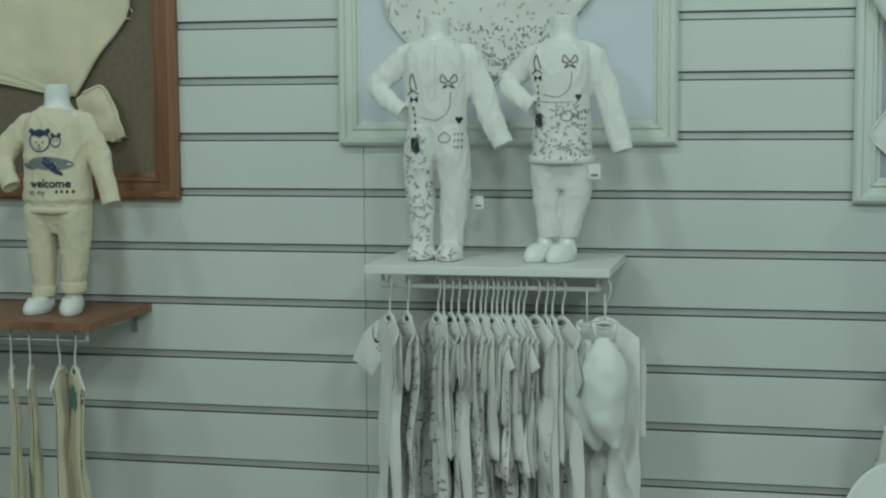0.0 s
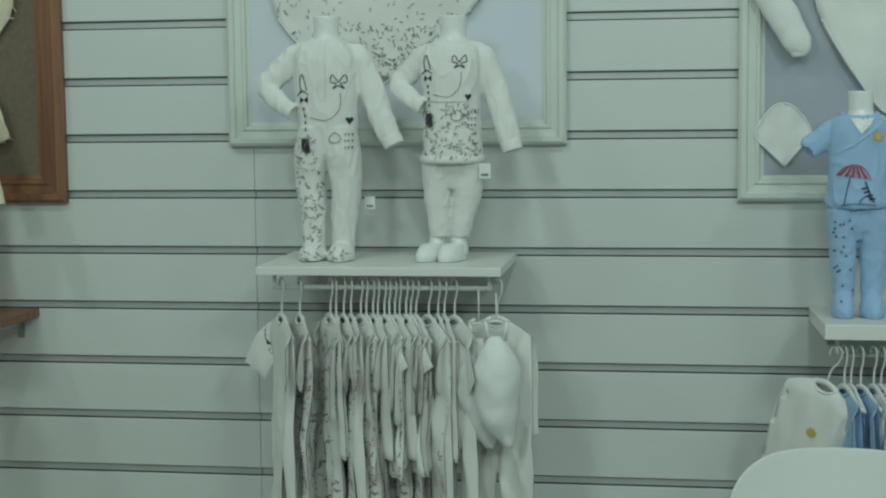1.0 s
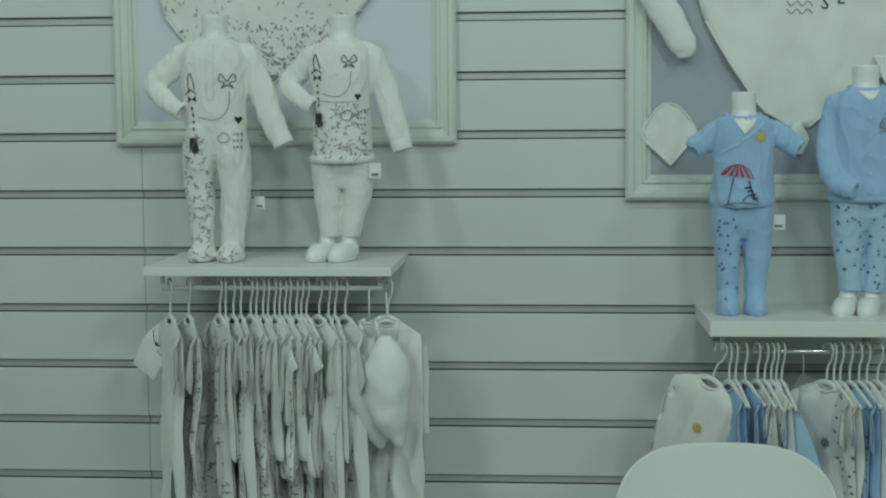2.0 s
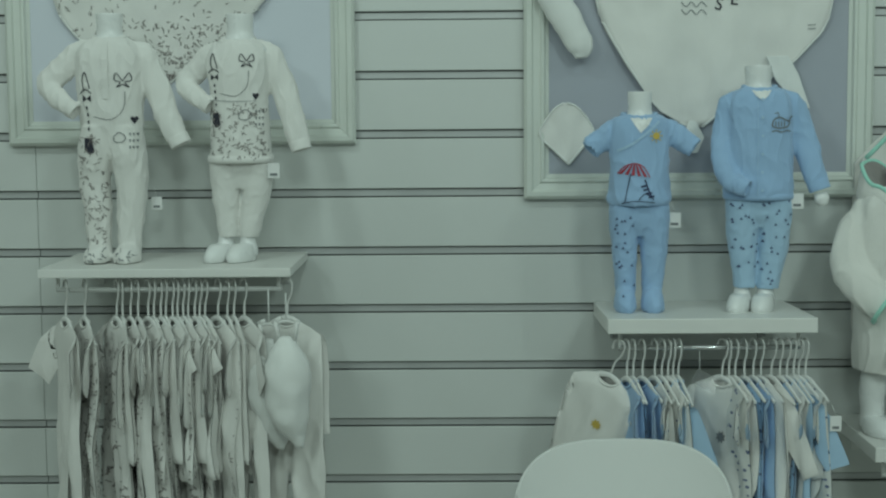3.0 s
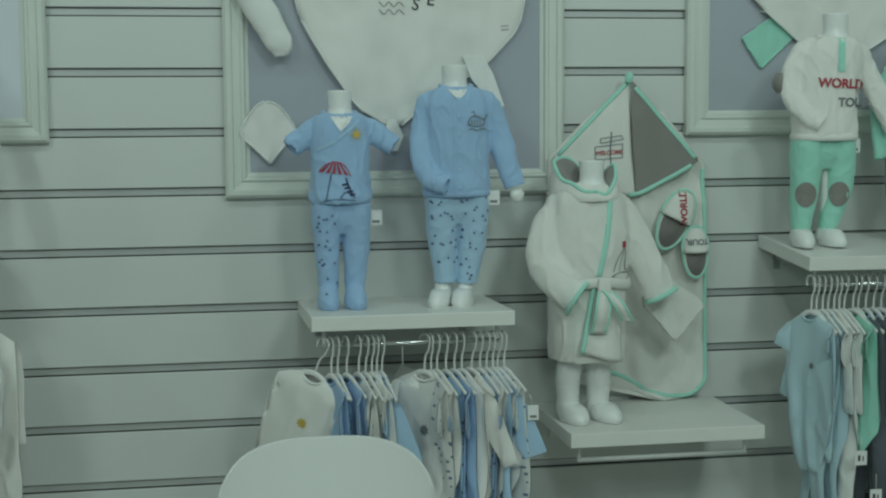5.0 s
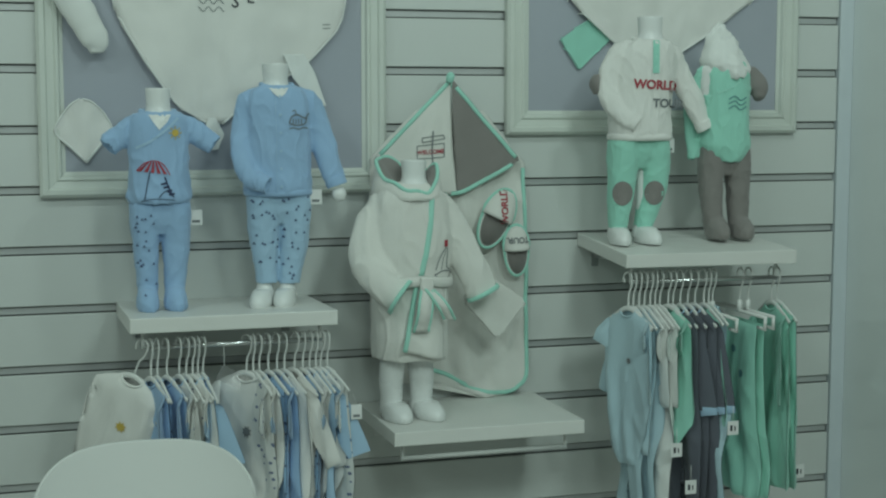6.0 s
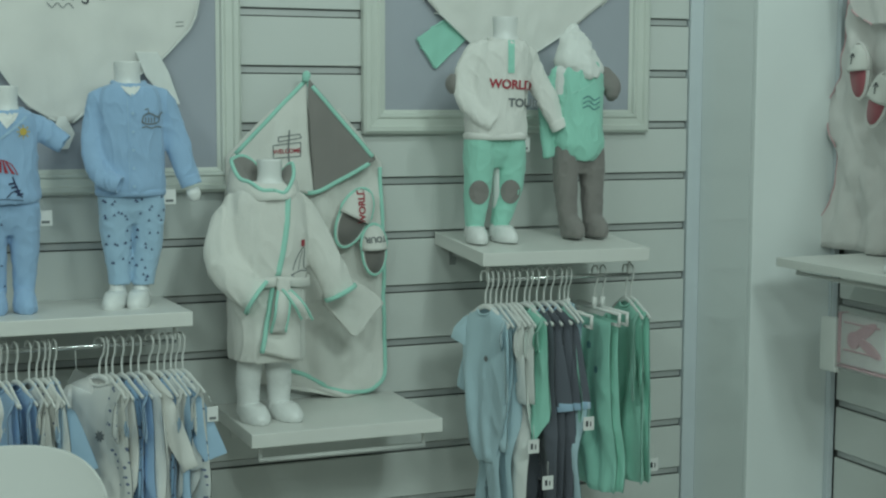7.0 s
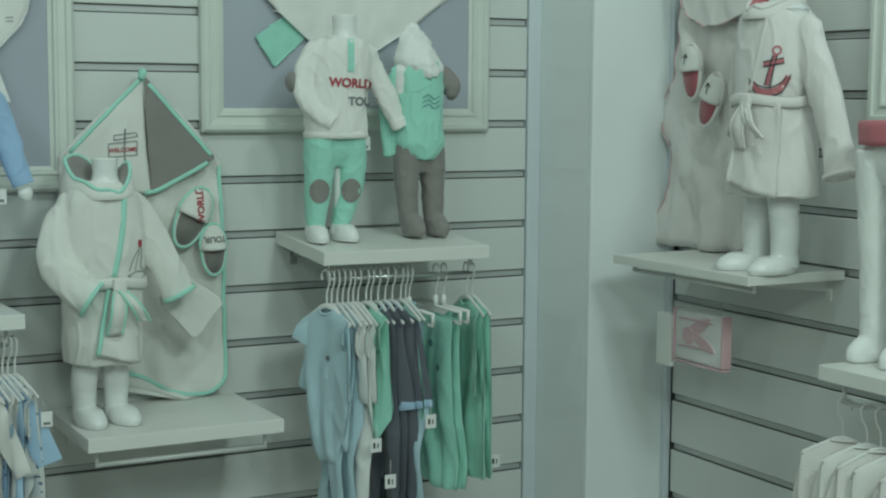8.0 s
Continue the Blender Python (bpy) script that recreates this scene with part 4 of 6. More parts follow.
th, tr = pinned("pinned_bodysuit", "large white cotton bodysuit with printed letters pinned in a frame", "baby clothes",
    [(1.95, 1.2), (1.64, 1.243), (1.58, 1.264), (1.5, 1.31), (1.407, 1.378), (1.372, 1.44)], [(1.95, 1.78), (1.64, 1.742), (1.585, 1.73), (1.555, 1.71), (1.495, 1.648), (1.42, 1.535), (1.372, 1.475)], -0.014, 0.012, 7.0, OFFWHITE, WHITEC)
printed(th, "lettering", INK, tr, lambda pr, bm: (pr.letters(bm, (1.502, 0, 1.627), "S", 0.026, -0.25), pr.letters(bm, (1.534, 0, 1.637), "E", 0.026, -0.1)))
def draw(pr, bm):
    for r in range(2):
        pr.stroke(bm, (1.445, 0, 1.628 - r * 0.016), [(-0.022 + i * 0.011, 0.005 * (-1) ** i) for i in range(6)], 0.0018, 4)
    for r in range(2):
        pr.stroke(bm, (1.697, 0, 1.583 - r * 0.008), [(-0.008, 0), (0.008, 0.001)], 0.0015, 0)
printed(th, "wave_print", GREYINK, tr, draw)
single("baby_legging", crease(tube(bmesh.new(), [(1.135, -0.04, 1.70, 0.036), (1.165, -0.04, 1.63, 0.034), (1.195, -0.045, 1.575, 0.03), (1.212, -0.05, 1.54, 0.025), (1.214, -0.05, 1.518, 0.013)], 20, 6, 0.6), 0.003, (40, 40, 40), 3), WHITEC, "white cotton baby legging pinned inside a frame", "baby clothes")
pinned("baby_bonnet", "white cotton baby cap pinned inside a frame", "baby clothes",
    [(1.425, 1.175), (1.415, 1.158), (1.39, 1.138), (1.357, 1.124), (1.325, 1.155), (1.294, 1.187)], [(1.425, 1.188), (1.418, 1.208), (1.395, 1.23), (1.362, 1.246), (1.325, 1.218), (1.294, 1.192)], -0.014, 0.008, 3.0, OFFWHITE, WHITEC)
pinned("baby_shirt", "white cotton sleeve showing behind the cardigan", "baby clothes",
    [(1.52, 1.60), (1.47, 1.62), (1.41, 1.67)], [(1.52, 1.648), (1.48, 1.668), (1.41, 1.692)], -0.03, 0.008, 5.0, WHITEC)
# small white scrap of cloth, not a particular garment
pinned("baby_mitten", "small white cotton piece pinned beside the wrap top", "baby clothes",
    [(1.385, 1.44), (1.35, 1.425), (1.318, 1.435)], [(1.385, 1.455), (1.35, 1.472), (1.318, 1.458)], -0.03, 0.008, 6.0, WHITEC)
pinned("pinned_bodysuit", "large white cotton bodysuit pinned in a grey-backed frame", "baby clothes",
    [(1.95, 2.2), (1.66, 2.25), (1.61, 2.295), (1.55, 2.37), (1.51, 2.45)], [(1.95, 2.78), (1.66, 2.73), (1.60, 2.645), (1.55, 2.57), (1.51, 2.5)], -0.014, 0.012, 9.0, OFFWHITE, WHITEC)
pinned("baby_bonnet", "mint green cotton cap pinned inside a frame", "baby clothes",
    [(1.608, 2.32), (1.60, 2.30), (1.559, 2.238), (1.525, 2.26), (1.493, 2.282)], [(1.608, 2.328), (1.60, 2.334), (1.559, 2.362), (1.525, 2.325), (1.493, 2.29)], -0.014, 0.005, 1.0, MINT, MINTTRIM)

# ---- hooded towel and bathrobe with mint binding ----
before = set(scene.objects)
th = empty("hooded_towel", (1.985, -0.02, 0.752), "white hooded terry towel with mint binding and grey hood panel", "towel")
cloth_part = part("cloth", into(th, sheet([(1.40, 1.905), (1.299, 1.80), (1.15, 1.80), (0.95, 1.80), (0.80, 1.85), (0.752, 2.05)], [(1.40, 2.06), (1.28, 2.16), (1.1, 2.165), (0.95, 2.17), (0.80, 2.172), (0.765, 2.15), (0.752, 2.11)], -0.012, 0.022, 11.0, 40, 44)), TERRY, th)
hood_w = part("hood_panel", into(th, sheet([(1.466, 1.972), (1.40, 1.905), (1.30, 1.806), (1.262, 1.85), (1.214, 1.98)], [(1.466, 1.978), (1.40, 1.978), (1.30, 1.985), (1.262, 1.99), (1.214, 1.992)], -0.045, 0.006, 12.0, 20, 24)), TERRY, th)
hood_g = part("hood_panel", into(th, sheet([(1.466, 1.9795), (1.40, 1.9795), (1.30, 1.9865), (1.262, 1.9915), (1.214, 1.9935)], [(1.466, 1.981), (1.29, 2.142), (1.24, 2.05), (1.214, 2.0)], -0.045, 0.006, 12.5, 20, 24)), GREYC, th, "plain grey hood panel")
tr = tree_of(hood_w, hood_g, cloth_part)
for pts in ([(1.818, 1.304), (1.908, 1.396), (1.973, 1.46)], [(1.979, 1.46), (2.036, 1.398), (2.098, 1.33), (2.13, 1.295)], [(1.86, 1.262), (1.93, 1.226), (1.99, 1.217), (2.05, 1.242), (2.135, 1.286)],
            [(2.155, 1.27), (2.16, 1.1), (2.166, 0.95), (2.166, 0.81), (2.14, 0.768), (2.1, 0.76), (2.04, 0.772), (1.97, 0.81), (1.9, 0.83)]):
    part("mint_binding", into(th, binding(tr, pts, 0.0048)), MINTTRIM, th, "mint green edge binding")
part("loop", into(th, crease(tube(bmesh.new(), [(1.974, -0.05, 1.46, 0.007), (1.977, -0.052, 1.475, 0.009), (1.979, -0.05, 1.482, 0.004)], 10, 3), 0.001)), MINTTRIM, th)
def draw(pr, bm):
    o = (1.93, 0, 1.31)
    pr.stroke(bm, o, [(0.006, 0.045), (0.004, 0.0), (0.006, -0.03)], 0.003, 0)
    for pts in ([(-0.03, 0.012), (0.032, 0.018), (0.032, -0.012), (-0.03, -0.016), (-0.03, 0.012)], [(-0.018, 0.03), (0.03, 0.036), (0.034, 0.028), (-0.018, 0.02), (-0.018, 0.03)]):
        pr.stroke(bm, o, pts, 0.0018, 0)
printed(th, "sign_print", GREYINK, tree_of(hood_w), draw)
printed(th, "lettering", RED, tree_of(hood_w), lambda pr, bm: pr.letters(bm, (1.931, 0, 1.309), "WELCOME", 0.0092, 0.05, 0.03))


def slipper(x, y, z, turn, word, trim, insole, ink, label, place=None, size=1.0):
    """Baby slipper standing on end against the cloth: sole, upper band, insole and piping."""
    th = empty("slipper", (x, y, z), label, "slipper", "baby slippers")
    m = Matrix.Rotation(turn, 4, "Y") @ Matrix.Diagonal((size, 1, size, 1))
    out = [(a * (1.0 + 0.12 * (b > 0)), b) for a, b in oval(0.027, 0.055, 0, 0, 26)]
    bm = bmesh.new()
    rings(bm, [[m @ Vector((a * k, yy, b * k)) for a, b in out] for yy, k in ((0.008, 0.97), (-0.003, 1.0), (-0.006, 0.95))])
    part("sole", bm, TERRY, th)
    part("insole", rings_into([[m @ Vector((a * 0.86, yy, b * 0.9 - 0.002)) for a, b in out] for yy in (-0.0055, -0.008)]), insole, th)
    bm = bmesh.new()
    grid = []
    for j in range(9):
        b = 0.0 + 0.052 * j / 8
        w = 0.027 * math.sqrt(max(0.02, 1 - (b / 0.0555) ** 2)) * 1.1
        grid.append([bm.verts.new(m @ Vector((w * math.cos(t), -0.004 - 0.024 * (1 - 0.5 * j / 8) * math.sin(t), b))) for t in (math.pi * i / 12 for i in range(13))])
    for p, q in zip(grid, grid[1:]):
        for i in range(12):
            bm.faces.new((p[i], p[i + 1], q[i + 1], q[i]))
    bmesh.ops.recalc_face_normals(bm, faces=bm.faces)
    bmesh.ops.solidify(bm, geom=list(bm.faces), thickness=0.003)
    up = part("upper", bm, TERRY, th)
    bm = bmesh.new()
    loop = [m @ Vector((a * 1.02, -0.003, b * 1.02)) for a, b in out]
    tube(bm, [(*p, 0.0035) for p in loop + [loop[0]]], 8, 1, 1.0, (0, 1, 0))
    part("piping", bm, trim, th)
    bm = bmesh.new()
    c = m @ Vector((0, 0, 0.024))
    if word:
        Print(tree_of(up), (0, 1, 0)).letters(bm, Vector((x, y, z)) + c, word, 0.0125 * size, -turn + (math.pi * 0.65 if word == "WORLD" else math.pi), 0.04)
    else:
        pr = Print(tree_of(up), (0, 1, 0))
        o = Vector((x, y, z)) + c
        pr.stroke(bm, o, [(0, -0.012), (0, 0.012)], 0.003, 0)
        pr.stroke(bm, o, [(-0.008, 0.004), (0, 0.013), (0.008, 0.004)], 0.003, 0)
    part("lettering", into(th, bm), ink, up, "", False)
    if place is not None:
        th.matrix_world = place @ th.matrix_world
    return th


def rings_into(loops):
    bm = bmesh.new()
    rings(bm, loops)
    return bm


slipper(2.082, -0.055, 1.16, radians(26), "WORLD", MINTTRIM, GREYC, RED, "white terry baby slipper with mint piping and red lettering", None, 1.25)
slipper(2.128, -0.06, 1.088, radians(-2), "TOUR", MINTTRIM, GREYC, GREYINK, "white terry baby slipper with mint piping and grey lettering", None, 1.02)


def bathrobe(name, label, x, y, rows, sleeves, belt_z, trim, lining, material, seed, place=None, drawing=None):
    th, ps = top(name, label, x, y, rows, sleeves, material, None, seed, False, 0.0044, "bathrobes", None, 0.0036, False, 0.058)
    # hood lying round the neck: lining inside, terry outside, bound rim
    z = rows[0][0]
    inner, outer, rim = bmesh.new(), bmesh.new(), []
    gi, go = [], []
    for i in range(49):
        t = 2 * math.pi * i / 48 - math.pi / 2
        left = math.exp(-((t - 2.6) / 0.8) ** 2)
        right = math.exp(-((t - 0.1) / 0.55) ** 2)
        wob = 0.004 * math.sin(3 * t + seed) + 0.003 * math.sin(7 * t)
        zr = z + 0.005 + 0.036 * left + 0.026 * right + 0.020 * math.sin(t) + wob
        a, b = 0.055 + 0.018 * left + 0.004 * right, 0.058 + 0.01 * left
        c, q = math.cos(t), math.sin(t)
        cy = y - 0.006
        gi.append([inner.verts.new((x + c * (0.028 + (a - 0.028) * v), cy + q * (0.03 + (b - 0.03) * v), z - 0.008 + (zr - z + 0.008) * math.sin(v * math.pi / 2))) for v in (0, 0.25, 0.5, 0.75, 1.0)])
        go.append([outer.verts.new((x + c * (a + 0.009 * math.sin(v * 2.2)), cy + q * (b + 0.008 * math.sin(v * 2.2)), zr - (zr - z + 0.034) * v)) for v in (0, 0.25, 0.5, 0.75, 1.0)])
        rim.append((x + c * a, cy + q * b, zr, 0.0042))
    for bm, grid in ((inner, gi), (outer, go)):
        for p, q in zip(grid, grid[1:]):
            for j in range(4):
                bm.faces.new((p[j], p[j + 1], q[j + 1], q[j]))
        bmesh.ops.remove_doubles(bm, verts=bm.verts[:], dist=1e-5)
        rumple(bm, 0.003, 0.03, seed)
    hood = part("hood", into(th, outer), material, th)
    part("hood_lining", into(th, inner), lining, hood, "gathered hood lining")
    part("hood_binding", into(th, tube(bmesh.new(), rim, 8, 1)), trim, hood)
    hem = rows[-1][0]
    tr = tree_of(ps[0])
    part("front_binding", into(th, binding(tr, [(x + 0.034, z - 0.012), (x + 0.024, z - 0.1), (x + 0.004, belt_z + 0.012)], 0.006)), trim, th)
    # overlapping front skirt with a bound edge
    pr = Print(tr, (0, 1, 0), 0.004)
    wide = rows[-1][1] * 0.72
    bm, grid, edge = bmesh.new(), [], []
    for j in range(19):
        v = j / 18
        row = []
        for i in range(15):
            u = i / 14
            low = hem + 0.026 * (1 - u)
            px = (x - 0.006 - 0.028 * v) * (1 - u) + (x + wide) * u
            pz = belt_z - 0.006 + (low - belt_z + 0.006) * v
            p = pr.at((px, 0, max(pz, hem + 0.004)))
            p = Vector((p.x, min(p.y, y - rows[-1][2] * 0.75) - 0.012 * v * v * (1 - 0.5 * u) - 0.003 * math.sin(9 * u + 3 * v) * v, pz))
            row.append(bm.verts.new(p))
        edge.append((*row[0].co, 0.0052))
        grid.append(row)
    for p, q in zip(grid, grid[1:]):
        for i in range(14):
            bm.faces.new((p[i], p[i + 1], q[i + 1], q[i]))
    bmesh.ops.recalc_face_normals(bm, faces=bm.faces)
    bmesh.ops.solidify(bm, geom=list(bm.faces), thickness=0.004)
    flap = part("front_flap", into(th, bm), material, th)
    part("flap_binding", into(th, tube(bmesh.new(), edge, 8, 1)), trim, flap)
    # belt with a flat knot and two hanging ends
    wz = rows[[abs(r[0] - belt_z) for r in rows].index(min(abs(r[0] - belt_z) for r in rows))]
    a, b = wz[1] + 0.004, wz[2] + 0.007
    loop = [(x + a * math.cos(t), y + b * math.sin(t), belt_z + 0.004 * math.sin(3 * t)) for t in (2 * math.pi * i / 36 for i in range(37))]
    bm = bmesh.new()
    rings(bm, [[Vector(p) + Vector((0, 0, dz)) + Vector((p[0] - x, p[1] - y, 0)).normalized() * dr for dz, dr in ((0.012, 0), (0.008, 0.004), (-0.008, 0.004), (-0.012, 0))] for p in loop], False)
    part("belt", into(th, rumple(bm, 0.0012, 0.02, seed)), material, th)
    yk = y - b - 0.006
    kx = x + 0.012
    bm = boxed(kx - 0.014, kx + 0.014, yk - 0.009, yk + 0.006, belt_z - 0.015, belt_z + 0.014, bevel=0.005)
    bmesh.ops.subdivide_edges(bm, edges=bm.edges[:], cuts=2, use_grid_fill=True)
    part("belt_knot", into(th, rumple(bm, 0.0025, 0.014, seed)), material, th)
    for dx, ln, wd in ((-0.012, 0.092, 0.015), (0.05, 0.068, 0.011)):
        bm = bmesh.new()
        edges = ([], [])
        loops = []
        for j in range(13):
            v = j / 12
            cx, cz = kx + dx * v ** 0.8, belt_z - 0.008 - ln * v
            cyy = yk - 0.004 - 0.016 * math.sin(math.pi * min(1.0, v * 1.1)) * (0.6 + 0.4 * v)
            w = wd * (0.7 + 0.3 * min(1.0, v * 3))
            tilt = 0.3 * math.sin(4 * v + dx * 30)
            off = Vector((w, w * tilt * 0.6, -w * dx * 6 * 0.3))
            c = Vector((cx, cyy, cz))
            loops.append([c - off + Vector((0, 0.002, 0)), c + off + Vector((0, 0.002, 0)), c + off - Vector((0, 0.002, 0)), c - off - Vector((0, 0.002, 0))])
            edges[0].append((*(c - off), 0.0032))
            edges[1].append((*(c + off), 0.0032))
        rings(bm, loops)
        tail = part("belt_end", into(th, bm), material, th)
        for e in edges:
            part("end_binding", into(th, tube(bmesh.new(), e, 6, 1)), trim, tail)
    for s in sleeves:
        e, f = np.array(s[-1]), np.array(s[-2])
        d = (e - f)[:3] / np.linalg.norm((e - f)[:3])
        bm = tube(bmesh.new(), [(*(e[:3] - d * 0.004), e[3] * 0.95), (*(e[:3] + d * 0.004), e[3] * 0.96)], 24, 2, 0.85, (0, 1, 0), 0.004)
        part("cuff_binding", into(th, bm), trim, th)
    if drawing:
        drawing(th, tr)
    if place is not None:
        th.matrix_world = place @ th.matrix_world
    return th


mannequin("white headless baby mannequin in a mint-trimmed bathrobe with bare legs", (1.858, 1.298, 0.027), (1.845, 0.93, 0.06), (((1.808, 0.15), (1.874, 0.25)), 0.7515, 0.030), (), -0.17, True)
def draw_robe(th, tr):
    def draw(pr, bm):
        o = (1.91, 0, 1.09)
        pr.stroke(bm, o, [(-0.022, -0.02), (-0.012, 0.005), (0.002, 0.025), (0.008, 0.02), (0.006, -0.015), (0.024, -0.022)], 0.0022)
        pr.stroke(bm, o, [(-0.026, -0.03), (0.0, -0.022), (0.026, -0.03), (0.0, -0.04), (-0.026, -0.03)], 0.0022)
        pr.stroke(bm, o, [(0.002, 0.02), (-0.004, 0.0), (-0.008, -0.02)], 0.0016)
    printed(th, "print", GREYINK, tr, draw, "dark outlined printed figure")
    printed(th, "print", RED, tr, lambda pr, bm: pr.flat(bm, (1.914, 0, 1.125), [(-0.005, -0.007), (0.005, -0.007), (0.005, 0.007), (-0.005, 0.007)]), "small red printed square")
bathrobe("bathrobe", "white terry baby bathrobe with mint binding and belt", 1.85, -0.165,
    [(1.25, 0.05, 0.045), (1.235, 0.075, 0.058), (1.205, 0.092, 0.066), (1.14, 0.093, 0.072), (1.06, 0.088, 0.074), (1.03, 0.084, 0.072), (0.97, 0.083, 0.074), (0.92, 0.083, 0.075), (0.878, 0.082, 0.074)],
    [[(1.80, -0.165, 1.205, 0.048), (1.763, -0.175, 1.15, 0.055), (1.752, -0.195, 1.09, 0.055), (1.78, -0.22, 1.04, 0.05), (1.81, -0.235, 1.018, 0.044)],
     [(1.912, -0.165, 1.20, 0.046), (1.955, -0.17, 1.125, 0.045), (1.985, -0.18, 1.06, 0.042), (2.008, -0.185, 1.012, 0.04)]],
    1.045, MINTTRIM, GREYC, TERRY, 21, None, draw_robe)
th = empty("bath_mitt", (2.05, -0.15, 0.95), "white terry bath mitt hanging from the robe sleeve", "bath mitt")
part("mitt", into(th, crease(sheet([(1.035, 2.03), (1.0, 1.985), (0.975, 1.992), (0.905, 2.055)], [(1.035, 2.05), (0.99, 2.115), (0.975, 2.122), (0.94, 2.09), (0.905, 2.062)], -0.135, 0.004, 3.0, 20, 20, 0.02), 0.003, (30, 30, 30), 4)), TERRY, th)

settled(before, Matrix.Translation((-0.009, 0, 0)))

# ---- sweater outfit with lettering ----
before = set(scene.objects)
mannequin("white headless baby mannequin in sweater and mint trousers", (2.397, 1.604, 0.028), (2.375, 1.34, 0.06), (((2.324, -0.1), (2.384, 0.2)), 1.1225, 0.024), ())
th, ps = top("sweater", "white cotton sweater with red and grey lettering", 2.376, Y,
    [(1.555, 0.036, 0.03, 0.018), (1.546, 0.062, 0.042, 0.016), (1.52, 0.078, 0.05, 0.012), (1.47, 0.074, 0.053, 0.006), (1.42, 0.072, 0.055), (1.37, 0.074, 0.057), (1.344, 0.072, 0.055)],
    [[(2.33, Y, 1.525, 0.036), (2.298, Y, 1.475, 0.034), (2.292, Y - 0.01, 1.44, 0.031), (2.315, Y - 0.03, 1.40, 0.027), (2.345, Y - 0.05, 1.377, 0.022)],
     [(2.448, Y, 1.52, 0.036), (2.482, Y, 1.46, 0.032), (2.508, Y - 0.01, 1.41, 0.029), (2.528, Y - 0.015, 1.368, 0.025)]], OFFWHITE, seed=23)
tr = tree_of(ps[0])
WAY = Vector((0.38, 0.92, 0)).normalized()
printed(th, "lettering", RED, tr, lambda pr, bm: pr.letters(bm, (2.392, -0.215, 1.459), "WORLD", 0.0185, -0.05, 0.05), "red printed lettering", WAY)
printed(th, "lettering", GREYINK, tr, lambda pr, bm: pr.letters(bm, (2.424, -0.21, 1.42), "TOUR", 0.0175, -0.03, 0.05), "grey printed lettering", WAY)
printed(th, "placket", MINT, tr, lambda pr, bm: pr.stroke(bm, (2.398, -0.2, 0), [(0.0, 1.553), (0.0, 1.52), (0.0, 1.484)], 0.014), "mint buttoned placket", WAY)
for bz in (1.54, 1.518, 1.497):
    printed(th, "button", MINTTRIM, tr, lambda pr, bm: pr.flat(bm, (2.398, -0.2, bz), oval(0.003, 0.003, 0, 0, 8)), "", WAY)
part("elbow_patch", into(th, crease(column(bmesh.new(), [(2.272, Y, 1.482, 0.004, 0.012), (2.268, Y, 1.47, 0.008, 0.02), (2.267, Y, 1.455, 0.008, 0.02), (2.272, Y, 1.44, 0.004, 0.012)], 14), 0.001)), GREYC, th, "grey elbow patch")
th, ps = trousers("jogging_trousers", "mint cotton jogging trousers with grey knee patches", 2.374, Y, (1.352, 0.068, 0.052),
    [[(2.338, 1.325, 0.038), (2.332, 1.25, 0.034), (2.326, 1.185, 0.029), (2.325, 1.152, 0.025)], [(2.41, 1.325, 0.038), (2.412, 1.25, 0.035), (2.396, 1.185, 0.029), (2.387, 1.152, 0.025)]], [MINT], 25)
for kx in (2.336, 2.412):
    printed(th, "knee_patch", GREYC, tree_of(*ps), lambda pr, bm: pr.flat(bm, (kx, -0.17, 1.231), oval(0.0225, 0.026, 0, 0, 20)), "grey oval knee patch", WAY)
swing_tag(2.452, -0.16, 1.345, 0.026, 0.03)

mannequin("white headless baby mannequin in mint bodysuit", (2.575, 1.565, 0.026), (2.58, 1.33, 0.055), ((), 1.1225, 0.024), ())
th, ps = top("bodysuit", "mint cotton wrap bodysuit with rounded hem", 2.582, Y,
    [(1.52, 0.035, 0.03), (1.51, 0.055, 0.04), (1.485, 0.063, 0.046), (1.43, 0.058, 0.05), (1.38, 0.058, 0.052), (1.335, 0.062, 0.054), (1.31, 0.05, 0.05), (1.294, 0.03, 0.045)],
    [[(2.535, Y, 1.485, 0.028), (2.515, Y + 0.02, 1.44, 0.026), (2.512, Y + 0.02, 1.37, 0.022), (2.515, Y + 0.01, 1.30, 0.018)]], MINT, seed=27, cuff=False)
tr = tree_of(ps[0])
printed(th, "wrap_edge", MINTTRIM, tr, lambda pr, bm: pr.stroke(bm, (2.582, -0.2, 0), [(0.05, 1.498), (0.01, 1.46), (-0.05, 1.435)], 0.004), "", WAY)
def draw(pr, bm):
    for i in range(3):
        pr.stroke(bm, (2.597, -0.2, 1.43 - i * 0.01), [(-0.02, 0), (-0.006, 0.006), (0.006, -0.003), (0.02, 0.004)], 0.0022)
printed(th, "print", TEAL, tr, draw, "teal printed doodle", WAY)
# grey sleeve on the right, built as a tube of its own
single("baby_mitten", crease(tube(bmesh.new(), [(2.625, Y, 1.485, 0.02), (2.65, Y, 1.472, 0.026), (2.66, Y - 0.01, 1.45, 0.024), (2.655, Y - 0.02, 1.43, 0.012)], 16, 5, 0.9), 0.003, (40, 40, 40), 1), GREYC, "grey cotton sleeve beside the mint bodysuit", "baby clothes")
